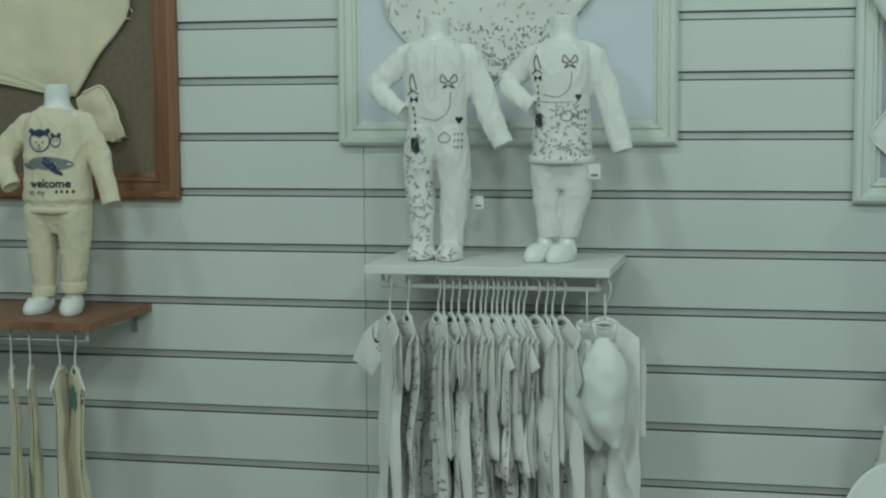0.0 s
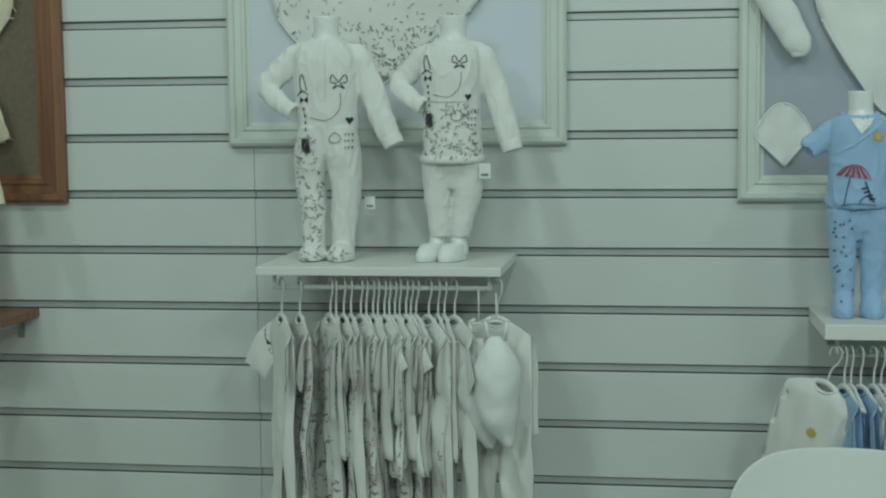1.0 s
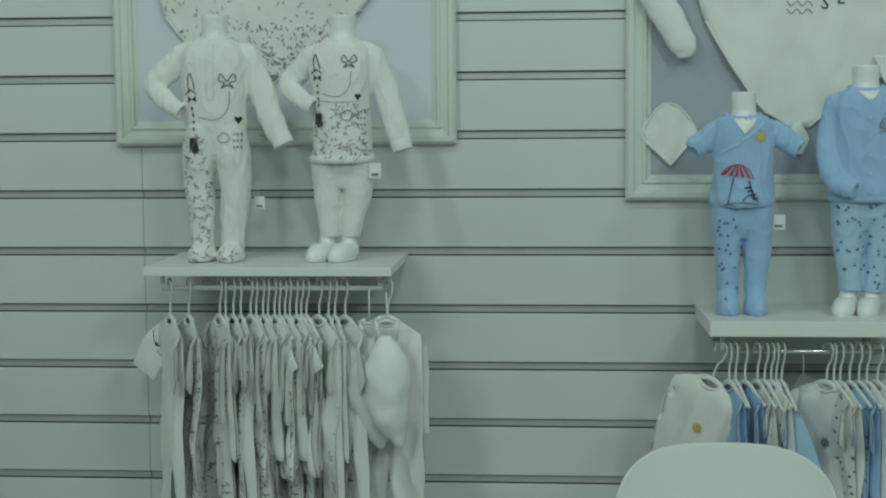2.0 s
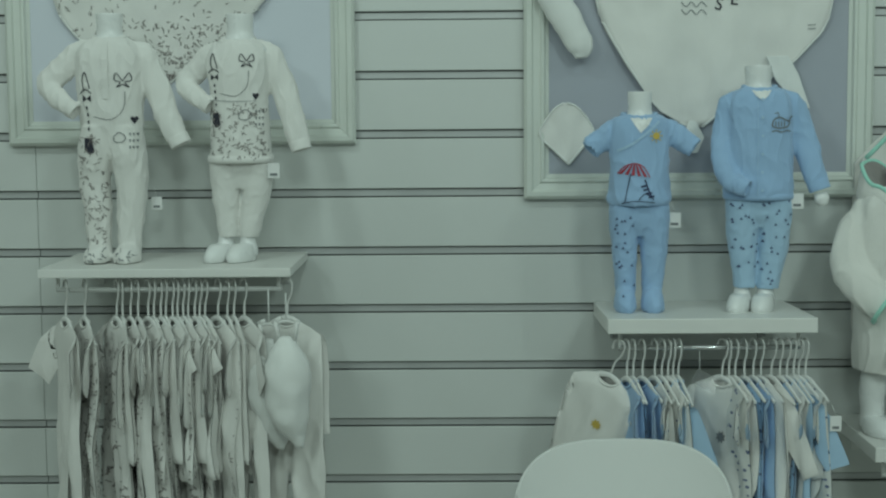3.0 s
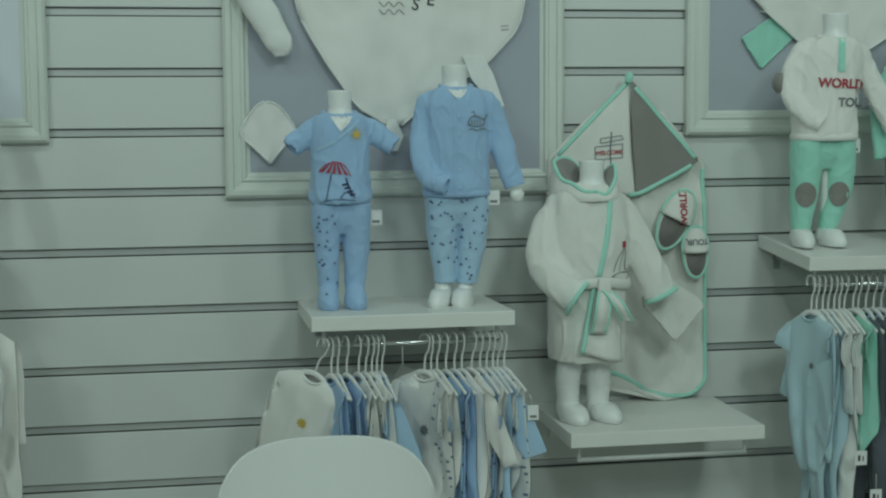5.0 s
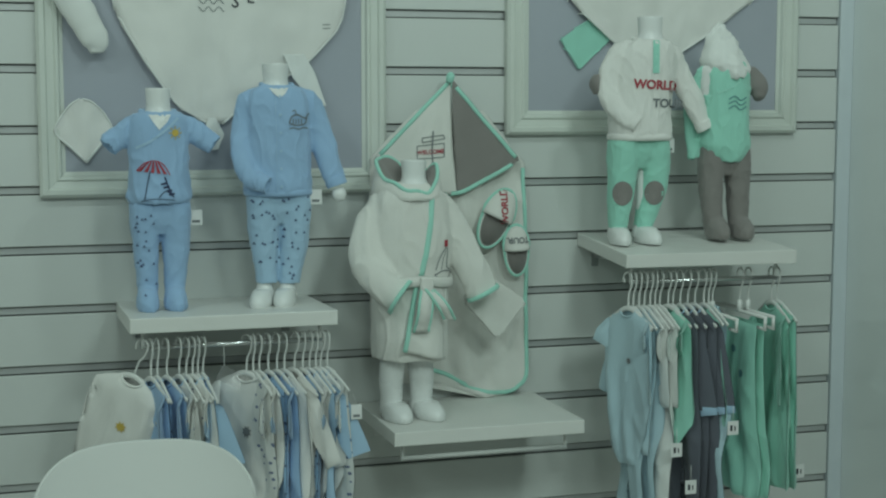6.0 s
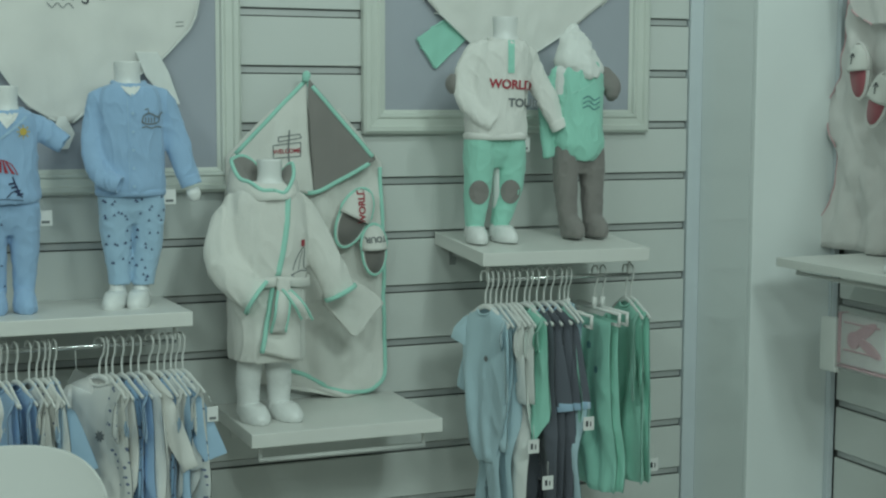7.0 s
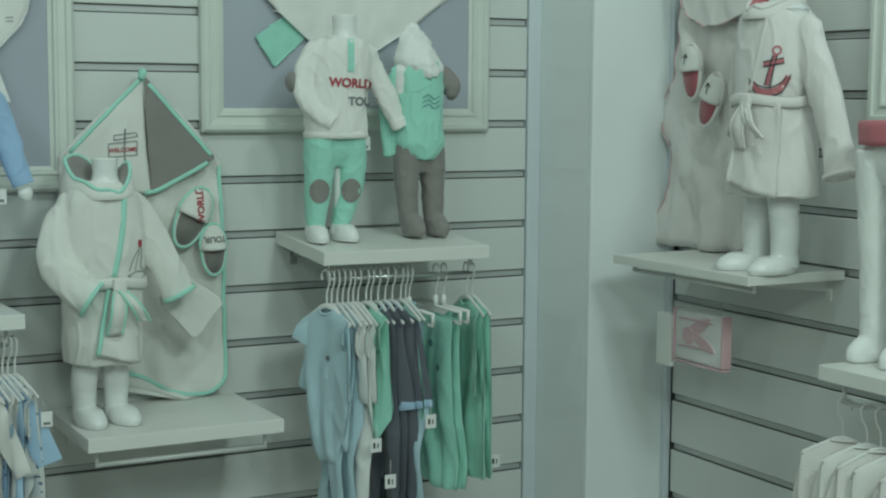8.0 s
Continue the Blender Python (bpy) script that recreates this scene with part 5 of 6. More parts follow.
single("neck_cloth", crease(column(bmesh.new(), [(2.566, Y, 1.594, 0.003, 0.003), (2.567, Y, 1.58, 0.014, 0.014), (2.572, Y, 1.548, 0.034, 0.032), (2.576, Y, 1.515, 0.052, 0.048), (2.585, Y - 0.002, 1.492, 0.05, 0.05), (2.592, Y - 0.004, 1.476, 0.03, 0.047)], 40, 8, 2.0, 0.004), 0.008, (75, 75, 10), 3), WHITEC, "white muslin cloth draped over a mannequin neck", "cloth")
trousers("footed_trousers", "warm grey cotton footed trousers", 2.585, Y, (1.335, 0.055, 0.046),
    [[(2.552, 1.31, 0.032), (2.55, 1.25, 0.03), (2.556, 1.18, 0.027), (2.562, 1.145, 0.026)], [(2.616, 1.31, 0.032), (2.62, 1.25, 0.03), (2.622, 1.18, 0.027), (2.622, 1.145, 0.026)]], [GREYC], 29, True)

settled(before, Matrix.Translation((-0.009, 0, 1.6)) @ Matrix.Diagonal((1, 1, 1.030, 1)) @ Matrix.Translation((0, 0, -1.6)))

# ---- side wall display ----
EAST = Matrix.Translation((ROOM_R, 0, 0)) @ TO_EAST
ob = mannequin("white headless baby mannequin in an anchor bathrobe", (0.795, 1.68, 0.028), (0.77, 1.28, 0.06), (((0.73, -0.15), (0.818, 0.05)), 1.0685, 0.034), (), -0.155, True)
ob.matrix_world = EAST
def draw_anchor(th, tr):
    def draw(pr, bm):
        o = (0.828, -0.22, 1.486)
        pr.stroke(bm, o, [(0.012, 0.03), (-0.004, -0.03)], 0.008, 0)
        pr.stroke(bm, o, [(-0.012, 0.012), (0.03, 0.02)], 0.008, 0)
        pr.stroke(bm, o, [(-0.038, -0.022), (-0.022, -0.04), (0.0, -0.044), (0.024, -0.036), (0.04, -0.012)], 0.013)
        pr.stroke(bm, o, oval(0.008, 0.008, 0.015, 0.04, 10) + [(0.023, 0.04)], 0.004)
    ahead = Vector((-0.7, 0.71, 0)).normalized()
    printed(th, "anchor_print", ANCHOR, tr, draw, "rose anchor motif", ahead)
    def edge(pr, bm):
        pr.lift = 0.003
        o = (0.828, -0.22, 1.486)
        for pts in ([(0.016, 0.03), (0.002, -0.034)], [(0.007, 0.03), (-0.009, -0.03)], [(-0.013, 0.017), (0.029, 0.025)], [(-0.012, 0.007), (0.031, 0.015)],
                    [(-0.042, -0.016), (-0.026, -0.048), (0.0, -0.052), (0.028, -0.043), (0.044, -0.008)], [(-0.038, -0.02), (-0.02, -0.031), (0.0, -0.035), (0.02, -0.028), (0.036, -0.014)]):
            pr.stroke(bm, o, pts, 0.0022, 0 if len(pts) == 2 else 3)
    printed(th, "anchor_outline", INK, tr, edge, "dark stitched outline", ahead)
bathrobe("bathrobe", "white terry baby bathrobe with red anchor and tied belt", 0.775, -0.155,
    [(1.625, 0.05, 0.045), (1.61, 0.08, 0.058), (1.575, 0.1, 0.066), (1.5, 0.1, 0.072), (1.44, 0.094, 0.074), (1.42, 0.093, 0.074), (1.34, 0.105, 0.078), (1.27, 0.112, 0.08), (1.228, 0.115, 0.08)],
    [[(0.70, -0.155, 1.57, 0.045), (0.66, -0.14, 1.50, 0.048), (0.645, -0.13, 1.42, 0.045), (0.67, -0.15, 1.36, 0.038)],
     [(0.86, -0.155, 1.565, 0.048), (0.915, -0.155, 1.46, 0.048), (0.955, -0.16, 1.37, 0.044), (0.985, -0.165, 1.28, 0.042)]],
    1.425, PINKTERRY, ROSE, PINKTERRY, 31, EAST, draw_anchor)
th, tr = pinned("hooded_towel", "white terry hooded towel with rose stitching against the side wall", "towel",
    [(1.72, 0.30), (1.6, 0.29), (1.50, 0.27), (1.434, 0.232), (1.38, 0.226), (1.30, 0.262), (1.2, 0.25), (1.1, 0.21), (1.072, 0.21)], [(1.72, 0.70), (1.5, 0.72), (1.3, 0.70), (1.2, 0.60), (1.1, 0.56), (1.072, 0.54)], -0.012, 0.03, 15.0, PINKTERRY, PINK, 0.0014)
th.matrix_world = EAST @ th.matrix_world
th, tr = pinned("small_towel", "white terry towel hood with rose stitching", "towel",
    [(1.72, 0.32), (1.66, 0.33), (1.62, 0.36), (1.594, 0.42)], [(1.72, 0.66), (1.66, 0.65), (1.62, 0.58), (1.594, 0.48)], -0.06, 0.01, 16.0, PINKTERRY, PINK, 0.0016)
th.matrix_world = EAST @ th.matrix_world
slipper(0.382, -0.06, 1.49, radians(-4), "", PINKTERRY, ROSE, INK, "white terry baby slipper with rose insole", EAST, 1.15)
slipper(0.472, -0.075, 1.425, radians(24), "", PINKTERRY, ROSE, INK, "white terry baby slipper with rose insole", EAST, 1.15)
th = empty("gift_pack", (0.55, -0.155, 0.9), "clear packed pink and white baby set hanging below the shelf", "package")
part("folded_cloth", into(th, crease(boxed(0.475, 0.64, -0.165, -0.145, 0.835, 0.95, bevel=0.006), 0.002)), WHITEC, th)
for k, (a, b, c, d) in enumerate(((0.47, 0.645, 0.829, 0.833), (0.47, 0.474, 0.836, 0.952), (0.641, 0.645, 0.836, 0.952), (0.49, 0.61, 0.868, 0.872), (0.49, 0.61, 0.93, 0.934))):
    part("pink_edge", into(th, boxed(a, b, -0.169, -0.142, c, d, bevel=0.001)), PINK, th)
for k, (a, c, rx, rz, turn) in enumerate(((0.555, 0.915, 0.05, 0.014, 0.5), (0.575, 0.885, 0.045, 0.012, -0.4), (0.525, 0.895, 0.02, 0.02, 0.0))):
    bm = bmesh.new()
    rings(bm, [[(a + u, yy, c + w) for u, w in oval(rx, rz, 0, 0, 16, turn)] for yy in (-0.1675 - 0.0011 * k, -0.1655)])
    part("pink_motif", into(th, bm), PINK, th, "pale pink printed shape", False)
part("film", into(th, boxed(0.468, 0.648, -0.172, -0.171, 0.826, 0.985)), FILM, th, "clear plastic film", False).visible_shadow = False
th.matrix_world = EAST @ th.matrix_world
th = empty("folded_bib", (0.44, -0.155, 0.87), "white folded baby cloth hanging below the shelf", "cloth")
part("cloth", into(th, crease(boxed(0.405, 0.462, -0.168, -0.15, 0.81, 0.935, bevel=0.006), 0.003)), WHITEC, th)
part("loop", into(th, bars(bmesh.new(), [(0.433, -0.16, 0.935), (0.433, -0.16, 1.048)], 0.001, 5)), FILM, th)
th.matrix_world = EAST @ th.matrix_world
th, ps = trousers("footed_trousers", "white cotton baby trousers with rose waistband standing on a shelf", 1.162, -0.2, (1.33, 0.07, 0.05),
    [[(1.117, 1.31, 0.042), (1.117, 1.2, 0.037), (1.117, 1.05, 0.03), (1.117, 0.945, 0.027)], [(1.204, 1.31, 0.042), (1.202, 1.2, 0.037), (1.2, 1.05, 0.03), (1.2, 0.945, 0.027)]], [WHITEC], 33, True, 0.0014)
part("waistband", into(th, crease(column(bmesh.new(), [(1.162, -0.2, 1.38, 0.076, 0.05), (1.162, -0.2, 1.37, 0.08, 0.054), (1.162, -0.2, 1.335, 0.08, 0.054)], 32, 4, 2.2, 0.006), 0.004)), ROSE, th, "rose waistband")
th.matrix_world = EAST @ Matrix.Translation((0, 0, 0.0105)) @ th.matrix_world

# ---- clothes on hangers ----
def hanger(label="white plastic child's clothes hanger", clip=False):
    th = empty("clothes_hanger", (0, 0, 0), label, "hanger", "hangers")
    r = 0.013
    hook = [(-r * 0.9, 0, -0.004)] + [(r * math.cos(t), 0, 0.006 + r * math.sin(t)) for t in (math.pi * (1 - i / 6) for i in range(7))] + [(r * 0.8, 0, -0.012), (0.002, 0, -0.028), (0, 0, -0.06)]
    part("hook", wire(bmesh.new(), hook, 0.0021, 8, 3), PLASTIC, th)
    if clip:
        bm = bars(bmesh.new(), [(-0.10, 0, -0.075), (0.10, 0, -0.075)], 0.004)
        bars(bm, [(0, 0, -0.055), (0, 0, -0.075)], 0.006)
        for s in (-1, 1):
            bars(bm, [(0.10 * s, 0, -0.075), (0.10 * s, 0, -0.10), (0.075 * s, 0, -0.10)], 0.0038)
        part("shoulder_bar", bm, PLASTIC, th)
    else:
        bm = tube(bmesh.new(), [(-0.078, 0, -0.096, 0.004), (-0.045, 0, -0.077, 0.005), (0, 0, -0.058, 0.006), (0.045, 0, -0.077, 0.005), (0.078, 0, -0.096, 0.004)], 10, 4, 0.6)
        part("shoulder_bar", bm, PLASTIC, th)
    return th


def cut_cloth(outline, step):
    """A flat cloth of that outline (x, z), cut into small cells."""
    bm = bmesh.new()
    bmesh.ops.triangulate(bm, faces=[bm.faces.new([bm.verts.new((x, 0, z)) for x, z in outline])])
    xs, zs = [q[0] for q in outline], [q[1] for q in outline]
    for no, lo, hi in (((1, 0, 0), min(xs), max(xs)), ((0, 0, 1), min(zs), max(zs))):
        for i in range(1, int((hi - lo) / step) + 1):
            bmesh.ops.bisect_plane(bm, geom=bm.verts[:] + bm.edges[:] + bm.faces[:], dist=1e-5, plane_co=Vector(no) * (lo + (i - 0.37) * step), plane_no=no)
    return bm


def rim_distance(pts, outline):
    a = np.array(outline, float)
    b = np.roll(a, -1, axis=0)
    d = b - a
    w = pts[:, None, :] - a[None]
    t = np.clip((w * d).sum(2) / np.maximum((d * d).sum(1), 1e-12), 0, 1)
    return np.sqrt(((w - t[..., None] * d) ** 2).sum(2)).min(1)


def garment_outline(length, width, sleeve, legs, neck, taper):
    """The right half of a garment's body laid flat, from the neck down, as x, z."""
    if neck:
        half = [(0.012, -0.060), (0.026, -0.062), (width * 0.62, -0.074), (width * 0.9, -0.088)]
        half += [(width * 0.93, -0.115), (width * 0.96, -0.158)] if sleeve else [(width * 0.80, -0.115), (width * 0.88, -0.15)]
    else:
        half = [(width * 0.5, -0.096), (width, -0.097)]
    low = -0.066 - length
    if taper:
        half += [(width, low * 0.72), (width * 0.9, low * 0.80), (width * 0.62, low * 0.89), (0.04, low * 0.96), (0.03, low)]
    elif legs:
        half += [(width * 0.98, low * 0.6), (width * 0.86, low * 0.85), (width * 0.78, low), (width * 0.22, low), (width * 0.14, low * 0.8), (0.004, low * 0.63)]
    else:
        half += [(width * 0.98, low * 0.7), (width * 1.06, low), (width * 0.4, low - 0.003)]
    return half


def cloth_layers(bm, outline, thick, seed, step=0.0085, shape=None, front=None):
    """Two layers sewn at the outline, with hanging folds; shape bends a point, front lowers the front layer's neck. Returns the new faces' flat centres."""
    flat = cut_cloth(outline, step)
    bmesh.ops.remove_doubles(flat, verts=flat.verts[:], dist=2e-4)
    flat.verts.index_update()
    pts = np.array([(v.co.x, v.co.z) for v in flat.verts])
    rim = rim_distance(pts, outline)
    faces = [[v.index for v in f.verts] for f in flat.faces]
    flat.free()
    rng = random.Random(seed)
    f1, ph = rng.uniform(26, 38), rng.uniform(0, 50)
    centres = []
    for side in (-1, 1):
        vs = []
        for (x, z), d in zip(pts, rim):
            g = min(1.0, max(0.0, -0.075 - z) * 4.5)
            warp = noise.noise(Vector((x * 7 + ph, 3.0, z * 4)))
            n1 = noise.noise(Vector((x * f1 + warp * 1.2, ph, z * 3.2)))
            n2 = noise.noise(Vector((x * 24 + 11, ph + side * 4.0, z * 15 + warp)))
            ridge = max(0.0, 1 - abs(noise.noise(Vector((x * 17 + z * 6 * (1 if x > 0 else -1), ph + 7, z * 5)))) * 5)
            y = 0.018 * g * n1 + 0.016 * g * noise.noise(Vector((ph, 1.0, z * 3.4))) + 0.012 * g * noise.noise(Vector((x * 9 + ph, 9.0, z * 6)))
            puff = math.sqrt(min(1.0, d / 0.022)) * thick * 0.62
            y += side * max(0.0007, puff + min(1.0, d / 0.012) * (0.0035 * n2 + 0.0045 * ridge * g))
            p = Vector((x * (1 - 0.08 * g), y, min(z, front(x)) if front and side < 0 else z))
            vs.append(bm.verts.new(shape(p) if shape else p))
        for f in faces:
            try:
                bm.faces.new([vs[i] for i in f] if side < 0 else [vs[i] for i in reversed(f)])
                centres.append(pts[f].mean(0))
            except ValueError:
                pass
    return centres


def cloth_part(name, bm, centres, parent, mat, trim=None, trimmed=None):
    me = bpy.data.meshes.new(name)
    bm.to_mesh(me)
    bm.free()
    me.materials.append(mat)
    if trim:
        me.materials.append(trim)
    for p, c in zip(me.polygons, centres):
        p.use_smooth = True
        if trim and trimmed(c):
            p.material_index = 1
    ob = new(name, me)
    ob.parent = parent
    return ob


def hung(name, label, mat, length, width, thick, seed, sleeve=0.16, legs=False, sleeve_mat=None, neck=True, taper=False, spread=None):
    """A garment on a hanger: body, sleeves hanging from the shoulders, neckband; sleeve_mat: the colour of bands and cuffs."""
    th = empty(name, (0, 0, 0), label, "baby clothes", "clothes on hangers")
    rng = random.Random(seed)
    half = garment_outline(length, width, sleeve, legs, neck, taper)
    bm = bmesh.new()
    neckline = (lambda x: -0.063 - 0.013 * math.sqrt(1 - (x / 0.025) ** 2) if abs(x) < 0.025 else 0.0) if neck else None
    body = cloth_part("body", bm, cloth_layers(bm, half + [(-x, z) for x, z in reversed(half)], thick, seed, 0.0085, None, neckline), th, mat)
    for k in (1, -1) if sleeve else ():
        a = radians(spread if spread is not None else rng.uniform(13, 23) if sleeve > 0.1 else rng.uniform(26, 40))
        wide = 0.05 if sleeve > 0.1 else 0.06
        tip = Vector((width * 0.88, -0.086))
        u, v = Vector((math.sin(a), -math.cos(a))), Vector((-math.cos(a), -math.sin(a)))
        out = tip + u * sleeve
        cuff = out + v * wide * (0.86 if sleeve > 0.1 else 1.0)
        line = [(width * 0.68, -0.0785), tuple(tip), tuple(tip + u * sleeve * 0.4 + Vector((0.003, 0))), tuple(out), tuple(cuff), tuple(tip + u * sleeve * 0.45 + v * wide * 1.02), (width * 0.70, -0.15)]
        sway = rng.choice((-1, 1)) * radians(rng.uniform(18, 48))

        def bent(p, k=k, sway=sway):
            s, r = p.x - width * 0.74, min(1.0, max(0.0, -0.078 - p.z) / 0.03)
            c = sway * r
            return Vector((k * (width * 0.74 + s * math.cos(c)), p.y * 0.8 + math.copysign(0.012 * r, sway) + s * math.sin(c), p.z - 0.0005))

        bm = bmesh.new()
        centres = cloth_layers(bm, line, thick * 0.8, seed + 3 * k, 0.0085, bent)
        cloth_part("sleeve", bm, centres, body, mat, sleeve_mat, lambda c: (Vector(c) - tip).dot(u) > sleeve - 0.015)
    if neck:
        ring = [(0.025 * math.cos(t), 0.006 * math.sin(t) * (thick / 0.011), -0.062 - 0.014 * max(0.0, -math.sin(t)), 0.0026) for t in (2 * math.pi * i / 16 for i in range(17))]
        part("neckband", tube(bmesh.new(), ring, 6, 2, 1.0, (0, 0, 1)), sleeve_mat or mat, body)
    return th


def stars(th, mat, seed, count=1, z=-0.16, size=0.011):
    """Small printed motif on a hung garment's face."""
    bm = bmesh.new()
    body = next(c for c in th.children if c.name.startswith("body"))
    for side in (1, -1):
        pr = Print(tree_of(body), (0, side, 0))
        for i in range(count):
            pr.flat(bm, (0.035 * (i - (count - 1) / 2) + 0.01, 0, z - 0.05 * (i % 2)), [(size * (1 if k % 2 else 0.6) * math.cos(k * math.pi / 8), size * (1 if k % 2 else 0.6) * math.sin(k * math.pi / 8)) for k in range(16)])
    part("motif", bm, mat, th, "", False)
    return th


def twigs(th, seed):
    body = next(c for c in th.children if c.name.startswith("body"))
    for side in (1, -1):
        bm = bmesh.new()
        scatter(Print(tree_of(body), (0, side, 0)), bm, (0, 0, 0), [((-0.115, 0.115), (-0.53, -0.09))], 480, "twig", 0.0055, seed + side)
        gone = [v for v in bm.verts if abs(v.co.y) > 0.06 or v.co.z < -0.66 or abs(v.co.y + side * 0.0022) < 1e-5]
        bmesh.ops.delete(bm, geom=gone, context="VERTS")
        part("twig_print", bm, BROWNINK, th, "scattered brown-grey twig print", False)["kind"] = "stuff"
    return th


def place_on(rail, along, turn, tilt=0.0):
    """rail: point on the rail at its start, with the way along it; turn: degrees from the wall's normal."""
    return rail @ Matrix.Translation((along, 0, 0)) @ Matrix.Rotation(radians(-90 + turn), 4, "Z") @ Matrix.Rotation(radians(tilt), 4, "Y")


base_hanger = hanger()
base_clip = hanger("white plastic clip hanger for trousers", True)
used = set()


def hang(rail, along, turn, make, clip=False, tilt=0.0):
    m = place_on(rail, along, turn, tilt)
    src = base_clip if clip else base_hanger
    if src not in used:
        used.add(src)
        src.matrix_world = m
    else:
        copy_thing(src, m)
    if make.name in used:
        copy_thing(make, m)
    else:
        used.add(make.name)
        make.matrix_world = m
    return m


rng = random.Random(5)
RAIL_WHITE = Matrix.Translation((0, -0.275, 1.0665))
twig_romper = twigs(hung("hung_sleepsuit", "white twig-printed cotton sleepsuit on a hanger", OFFWHITE, 0.50, 0.088, 0.010, 1, 0.10, True), 3)
long_twig = twigs(hung("hung_sleepsuit", "white twig-printed sleepsuit with long sleeves on a hanger", OFFWHITE, 0.46, 0.086, 0.010, 6, 0.17, True), 5)
plain_romper = hung("hung_sleepsuit", "plain white cotton sleepsuit on a hanger", OFFWHITE, 0.52, 0.09, 0.011, 2, 0.10, True)
cuffed_romper = hung("hung_sleepsuit", "long-sleeved white cotton sleepsuit with ribbed cuffs on a hanger", OFFWHITE, 0.50, 0.092, 0.012, 7, 0.225, True, WHITEC, spread=12)
white_top = hung("hung_shirt", "white cotton baby top on a hanger", OFFWHITE, 0.30, 0.088, 0.010, 3, 0.15, False, WHITEC)
short_top = hung("hung_shirt", "short-sleeved white cotton baby top on a hanger", OFFWHITE, 0.27, 0.088, 0.010, 9, 0.075)
twig_top = twigs(hung("hung_shirt", "white twig-printed cotton top on a hanger", OFFWHITE, 0.31, 0.086, 0.010, 4, 0.13, False, WHITEC), 8)
for x, turn, kind in ((0.18, 31, plain_romper), (0.218, 27, twig_romper), (0.281, 30, long_twig), (0.292, 22, short_top), (0.308, 26, twig_romper), (0.322, 24, plain_romper), (0.342, 34, long_twig), (0.354, 27, twig_top), (0.367, 33, short_top), (0.378, 26, twig_romper),
                      (0.39, 31, white_top), (0.40, 27, twig_top), (0.411, 32, short_top), (0.422, 27, long_twig), (0.434, 33, white_top), (0.445, 29, twig_romper), (0.456, 34, white_top), (0.481, 37, cuffed_romper), (0.50, 27, twig_romper), (0.513, 24, short_top), (0.532, 35, plain_romper)):
    hang(RAIL_WHITE, x, turn + rng.uniform(-3, 3), kind, False, rng.uniform(-4, 4))


def pouch(x, y, z, w, h, turn, label):
    th = empty("padded_pouch", Matrix.Translation((x, y, z)) @ Matrix.Rotation(radians(turn), 4, "Z"), label, "baby clothes", "padded white pouches")
    bm = column(bmesh.new(), [(0, 0, 0.0, w * 0.25, 0.01), (0, 0, -0.012, w * 0.5, 0.02), (0, 0, -h * 0.3, w, 0.04), (0, 0, -h * 0.6, w * 0.95, 0.042), (0.01, 0, -h * 0.85, w * 0.55, 0.026), (0.022, 0, -h, 0.008, 0.006)], 30, 6, 2.0)
    part("padding", crease(bm, 0.005, (26, 26, 26), x * 20), WHITEC, th)
    bm = bmesh.new()
    for s in (-1, 1):
        bars(bm, [(s * 0.016, 0, -0.004), (s * 0.022, 0, 0.03), (s * 0.012, 0, 0.035)], 0.0045)
    part("clip", bm, PLASTIC, th, "white hanger clip")
    part("hook", wire(bmesh.new(), [(-0.02, 0, 0.026), (0, 0, 0.03), (0.02, 0, 0.026)], 0.003), PLASTIC, th)
    part("cord", bars(bmesh.new(), [(0, 0, 0.028), (0, 0, 1.066 - z + 0.002)], 0.0015, 6), RODWHITE, th)
    return th


pouch(0.586, -0.315, 0.972, 0.040, 0.215, -30, "puffy white cotton pouch clipped on the rail")
pouch(0.626, -0.365, 0.985, 0.044, 0.215, -8, "puffy white cotton pouch with small print clipped on the rail")
long_white = hung("hung_sleepsuit", "long white cotton sleepsuit with dark bow print on a hanger", OFFWHITE, 0.52, 0.092, 0.013, 12, 0.2, True, None, True, False, 3)
stars(long_white, GREYINK, 2, 2)
hang(RAIL_WHITE, 0.617, 60, long_white)

RAIL_BLUE = Matrix.Translation((0, -0.275, 0.942))
vest = stars(hung("sleeveless_shirt", "white cotton vest with a printed yellow sun", OFFWHITE, 0.27, 0.090, 0.020, 21, 0.0), YELLOW, 1, 1, -0.16, 0.012)
blue_top = hung("hung_shirt", "sky blue cotton baby top on a hanger", BLUE, 0.28, 0.082, 0.010, 22, 0.08)
pale_top = hung("hung_shirt", "pale blue cotton baby top on a hanger", PALEBLUE, 0.30, 0.082, 0.010, 23, 0.14)
white_tee = hung("hung_bodysuit", "white cotton bodysuit with blue bands on a hanger", OFFWHITE, 0.30, 0.082, 0.010, 24, 0.07, False, PALEBLUE, True, True)
long_tee = hung("hung_bodysuit", "white long-sleeved cotton bodysuit on a hanger", OFFWHITE, 0.34, 0.086, 0.011, 27, 0.16, False, None, True, True, 24)
whale_body = stars(hung("hung_bodysuit", "white long-sleeved bodysuit with dark whale print", OFFWHITE, 0.40, 0.09, 0.012, 25, 0.17, taper=True, spread=20), GREYINK, 1, 1, -0.175, 0.013)
navy_tri = hung("hung_trousers", "blue small-printed cotton trousers on a hanger", BLUETRI, 0.36, 0.07, 0.010, 26, 0.0, True)
tri_romper = hung("hung_sleepsuit", "white cotton sleepsuit with small navy print on a hanger", TRIWHITE, 0.42, 0.08, 0.010, 28, 0.08, True)
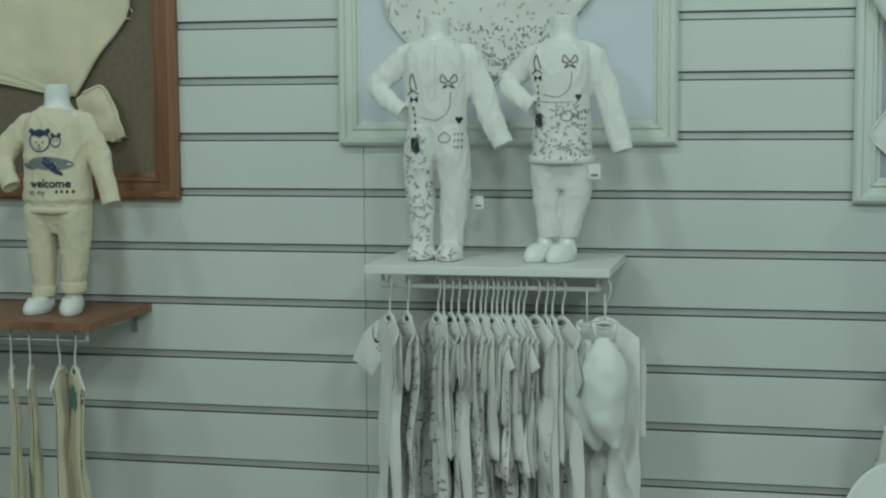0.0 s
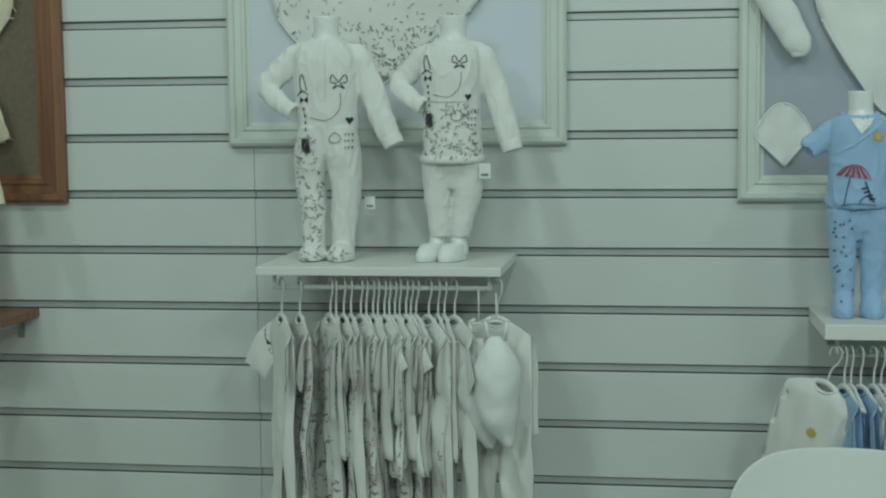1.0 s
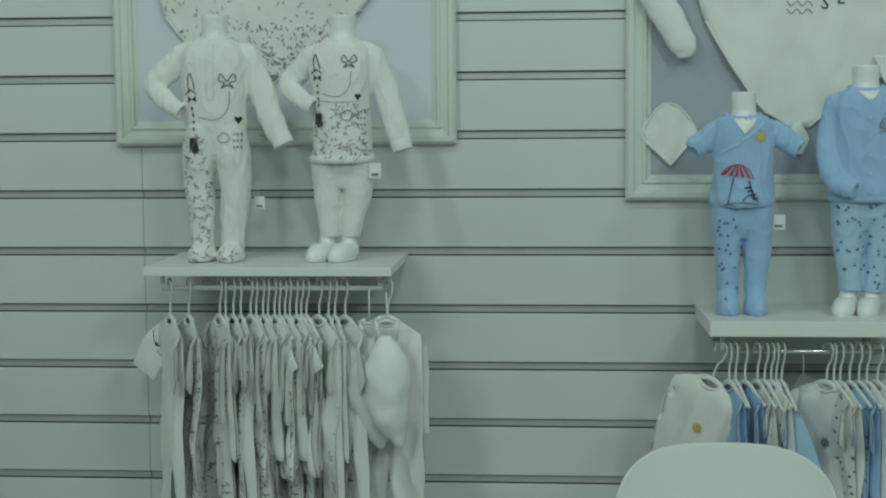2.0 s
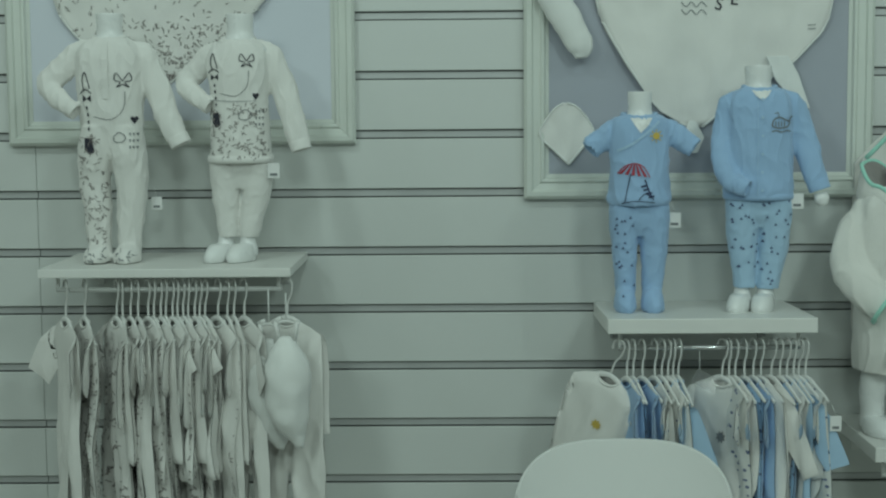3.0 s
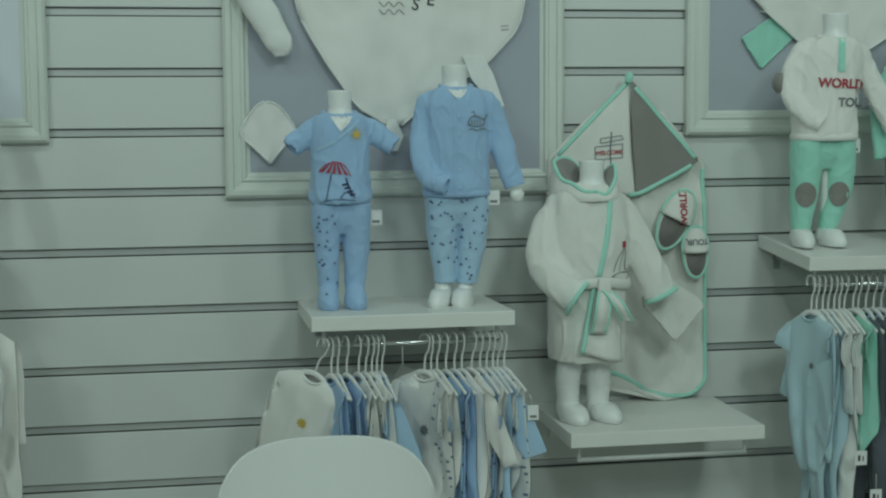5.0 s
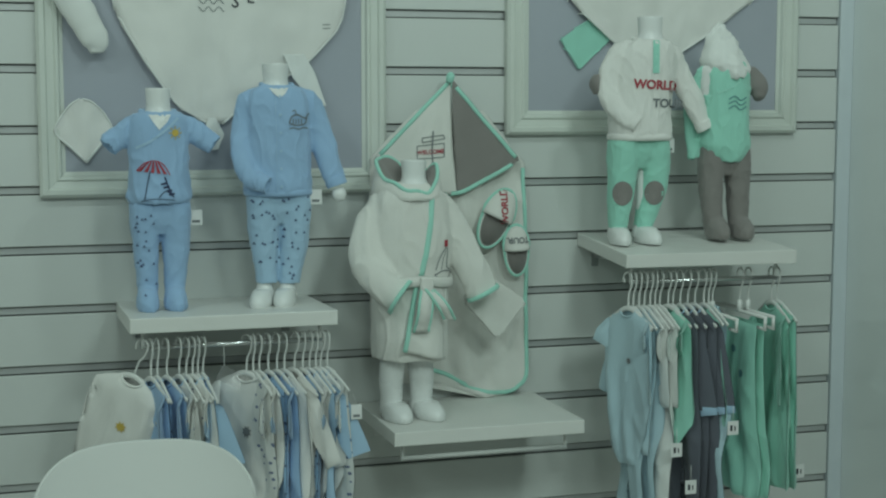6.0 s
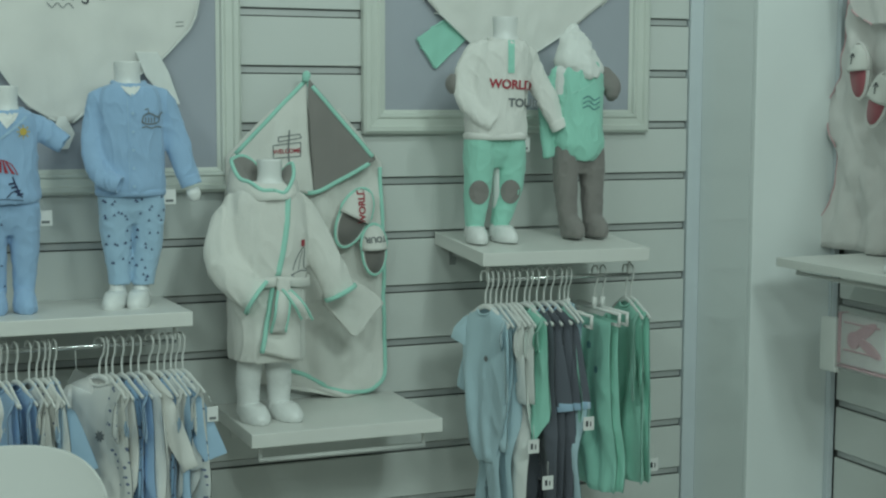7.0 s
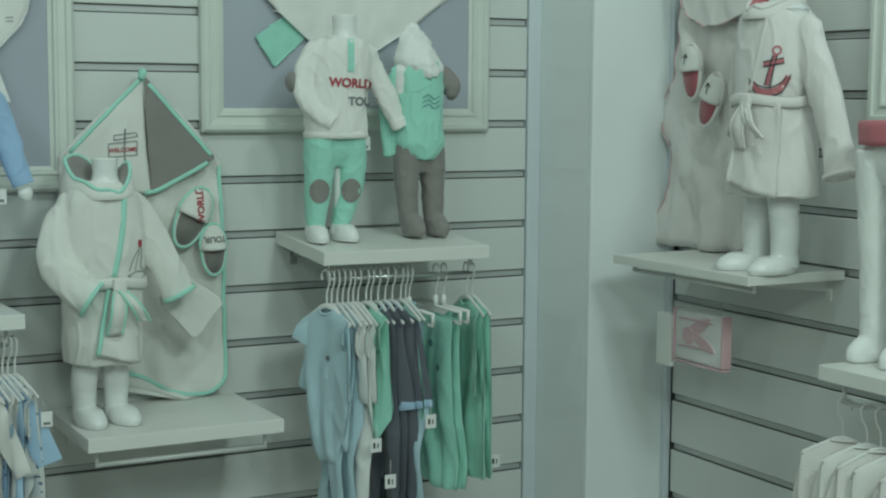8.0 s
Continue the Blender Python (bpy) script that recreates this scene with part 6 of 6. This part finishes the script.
for x, turn, kind in ((1.269, 52, vest), (1.285, 20, blue_top), (1.298, 15, navy_tri), (1.315, 20, blue_top), (1.34, 16, white_tee), (1.355, 20, tri_romper), (1.366, 22, white_tee), (1.377, 10, pale_top), (1.388, 16, navy_tri),
                      (1.474, 42, whale_body), (1.485, 14, tri_romper), (1.498, 18, white_tee), (1.515, 18, navy_tri), (1.533, 22, blue_top), (1.548, 18, long_tee), (1.571, 24, long_tee), (1.586, 15, navy_tri), (1.60, 22, white_tee), (1.612, 14, pale_top), (1.624, 24, white_tee), (1.635, 17, tri_romper)):
    hang(RAIL_BLUE, x, turn + rng.uniform(-3, 3), kind, False, 19.0 if kind is vest else rng.uniform(-4, 4))
swing_tag(1.676, -0.36, 0.825, 0.022, 0.03)

RAIL_MINT = Matrix.Translation((0, -0.275, 1.037))
aqua_body = stars(hung("hung_bodysuit", "light aqua cotton bodysuit on a hanger", AQUA, 0.33, 0.082, 0.013, 31, 0.05, taper=True), GREYINK, 1, 1, -0.17, 0.008)
aqua_top = hung("hung_shirt", "light aqua cotton top with long sleeves on a hanger", AQUA, 0.30, 0.075, 0.010, 32, 0.17)
small_tee = hung("hung_shirt", "white short-sleeved cotton top on a hanger", WHITEC, 0.20, 0.08, 0.011, 33, 0.065)
mint_body = stars(hung("hung_bodysuit", "mint cotton bodysuit on a hanger", MINT, 0.32, 0.085, 0.010, 34, 0.05, taper=True), TEAL, 1, 2, -0.22, 0.007)
slate_suit = hung("hung_sleepsuit", "slate grey cotton sleepsuit with pale cuffs on a hanger", SLATE, 0.50, 0.085, 0.011, 35, 0.2, True, PALEBLUE, spread=10)
mint_vest = hung("sleeveless_shirt", "mint sleeveless cotton vest on a hanger", MINTTRIM, 0.33, 0.075, 0.010, 36, 0.0, taper=True)
aqua_trousers = hung("hung_trousers", "light aqua cotton trousers on a hanger", AQUA, 0.46, 0.07, 0.010, 37, 0.0, True)
mint_trousers = stars(hung("hung_trousers", "mint cotton trousers with printed pocket on a clip hanger", MINT, 0.42, 0.075, 0.010, 38, 0.0, False, None, False), TEAL, 1, 2, -0.16, 0.011)
mint_top = hung("hung_shirt", "mint long-sleeved cotton top on a hanger", MINT, 0.40, 0.08, 0.010, 39, 0.19, spread=16)
white_leg = hung("hung_trousers", "white cotton trousers on a hanger", WHITEC, 0.44, 0.06, 0.009, 40, 0.0, True)
for x, turn, kind, clip in ((2.296, 14, aqua_body, False), (2.309, 6, aqua_trousers, False), (2.322, 2, aqua_top, False), (2.335, 5, aqua_trousers, False), (2.348, 7, small_tee, False), (2.359, 6, white_leg, False), (2.372, 9, small_tee, False), (2.39, 10, mint_body, False), (2.404, 4, mint_body, False), (2.42, 1, slate_suit, False), (2.438, 6, slate_suit, False), (2.455, 8, slate_suit, False), (2.475, 5, mint_vest, False), (2.487, 2, aqua_trousers, False), (2.4985, 4, aqua_trousers, True),
                            (2.565, 6, mint_trousers, True), (2.585, 2, mint_trousers, True), (2.642, -2, mint_top, False), (2.655, 4, mint_top, False)):
    hang(RAIL_MINT, x, turn + rng.uniform(-2, 2), kind, clip, rng.uniform(-3, 3))


def logo_tag(x, y, z):
    th = empty("paper_label", (x, y, z), "small white card label with dark shapes", "tag", "card labels")
    card = part("card", boxed(-0.013, 0.013, -0.0007, 0.0007, -0.03, 0, bevel=0.0004), PAPER, th, "", False)
    part("dark_shape", boxed(-0.007, -0.002, -0.0014, -0.0008, -0.021, -0.009), INK, card, "", False)
    part("dark_shape", boxed(0.003, 0.0055, -0.0014, -0.0008, -0.021, -0.011), INK, card, "", False)
    part("string", bars(bmesh.new(), [(0, 0, 0), (0.003, 0.006, 0.03)], 0.0006, 5), RODWHITE, th)
    return th


for x, y, z in ((2.37, -0.37, 0.70), (2.40, -0.38, 0.62), (2.50, -0.375, 0.74), (2.69, -0.33, 0.62)):
    logo_tag(x, y, z)

RAIL_BROWN = Matrix.Translation((0, -0.275, 0.933))
ecru_trousers = hung("hung_trousers", "ecru cotton trousers on a hanger", ECRU, 0.42, 0.07, 0.010, 41, 0.0, True)
ecru_body = stars(hung("hung_bodysuit", "ecru cotton bodysuit with teal shape on a hanger", ECRU, 0.42, 0.075, 0.011, 42, 0.0), TEAL, 1, 1, -0.12, 0.034)
for x, turn, kind in ((-0.70, 30, ecru_trousers), (-0.655, 24, ecru_trousers), (-0.585, 12, ecru_trousers), (-0.55, 40, ecru_body)):
    hang(RAIL_BROWN, x + 0.03, turn, kind)

RAIL_SIDE = EAST @ Matrix.Translation((0, -0.275, 0.855))
rose_top = hung("hung_shirt", "white cotton top with rose details on a hanger", PINKTERRY, 0.35, 0.085, 0.011, 51, 0.16)
for x, turn, kind in ((1.13, -52, rose_top), (1.19, -40, white_top), (1.225, -30, rose_top), (1.27, -35, white_top), (1.33, -30, rose_top)):
    hang(RAIL_SIDE, x, turn, kind)

th = empty("size_card", Matrix.Translation((1.43, -0.27, 0.9)) @ Matrix.Rotation(radians(28), 4, "Y"), "clear plastic size card on the hanging rail", "tag")
part("card", boxed(-0.004, 0.052, -0.0008, 0.0008, -0.03, 0.0, bevel=0.0004), FILM, th, "", False).visible_shadow = False
part("loop", bars(bmesh.new(), [(0.0, 0, 0.0), (-0.018, 0, 0.032)], 0.001, 6), RODWHITE, th)

# ---- slatted boards ----
slat_wall(north, [(-2.59, -1.17), (-1.17, 0.05), (0.05, 2.967)], Matrix.Identity(4), TOPSLOT, 0.1, 2.9)
slat_wall(east, [(0.036, 1.26), (1.26, 2.48)], Matrix.Translation((ROOM_R, -0.22, 0)) @ Matrix.Rotation(radians(-90), 4, "Z"), 1.563, 0.1, 2.9)
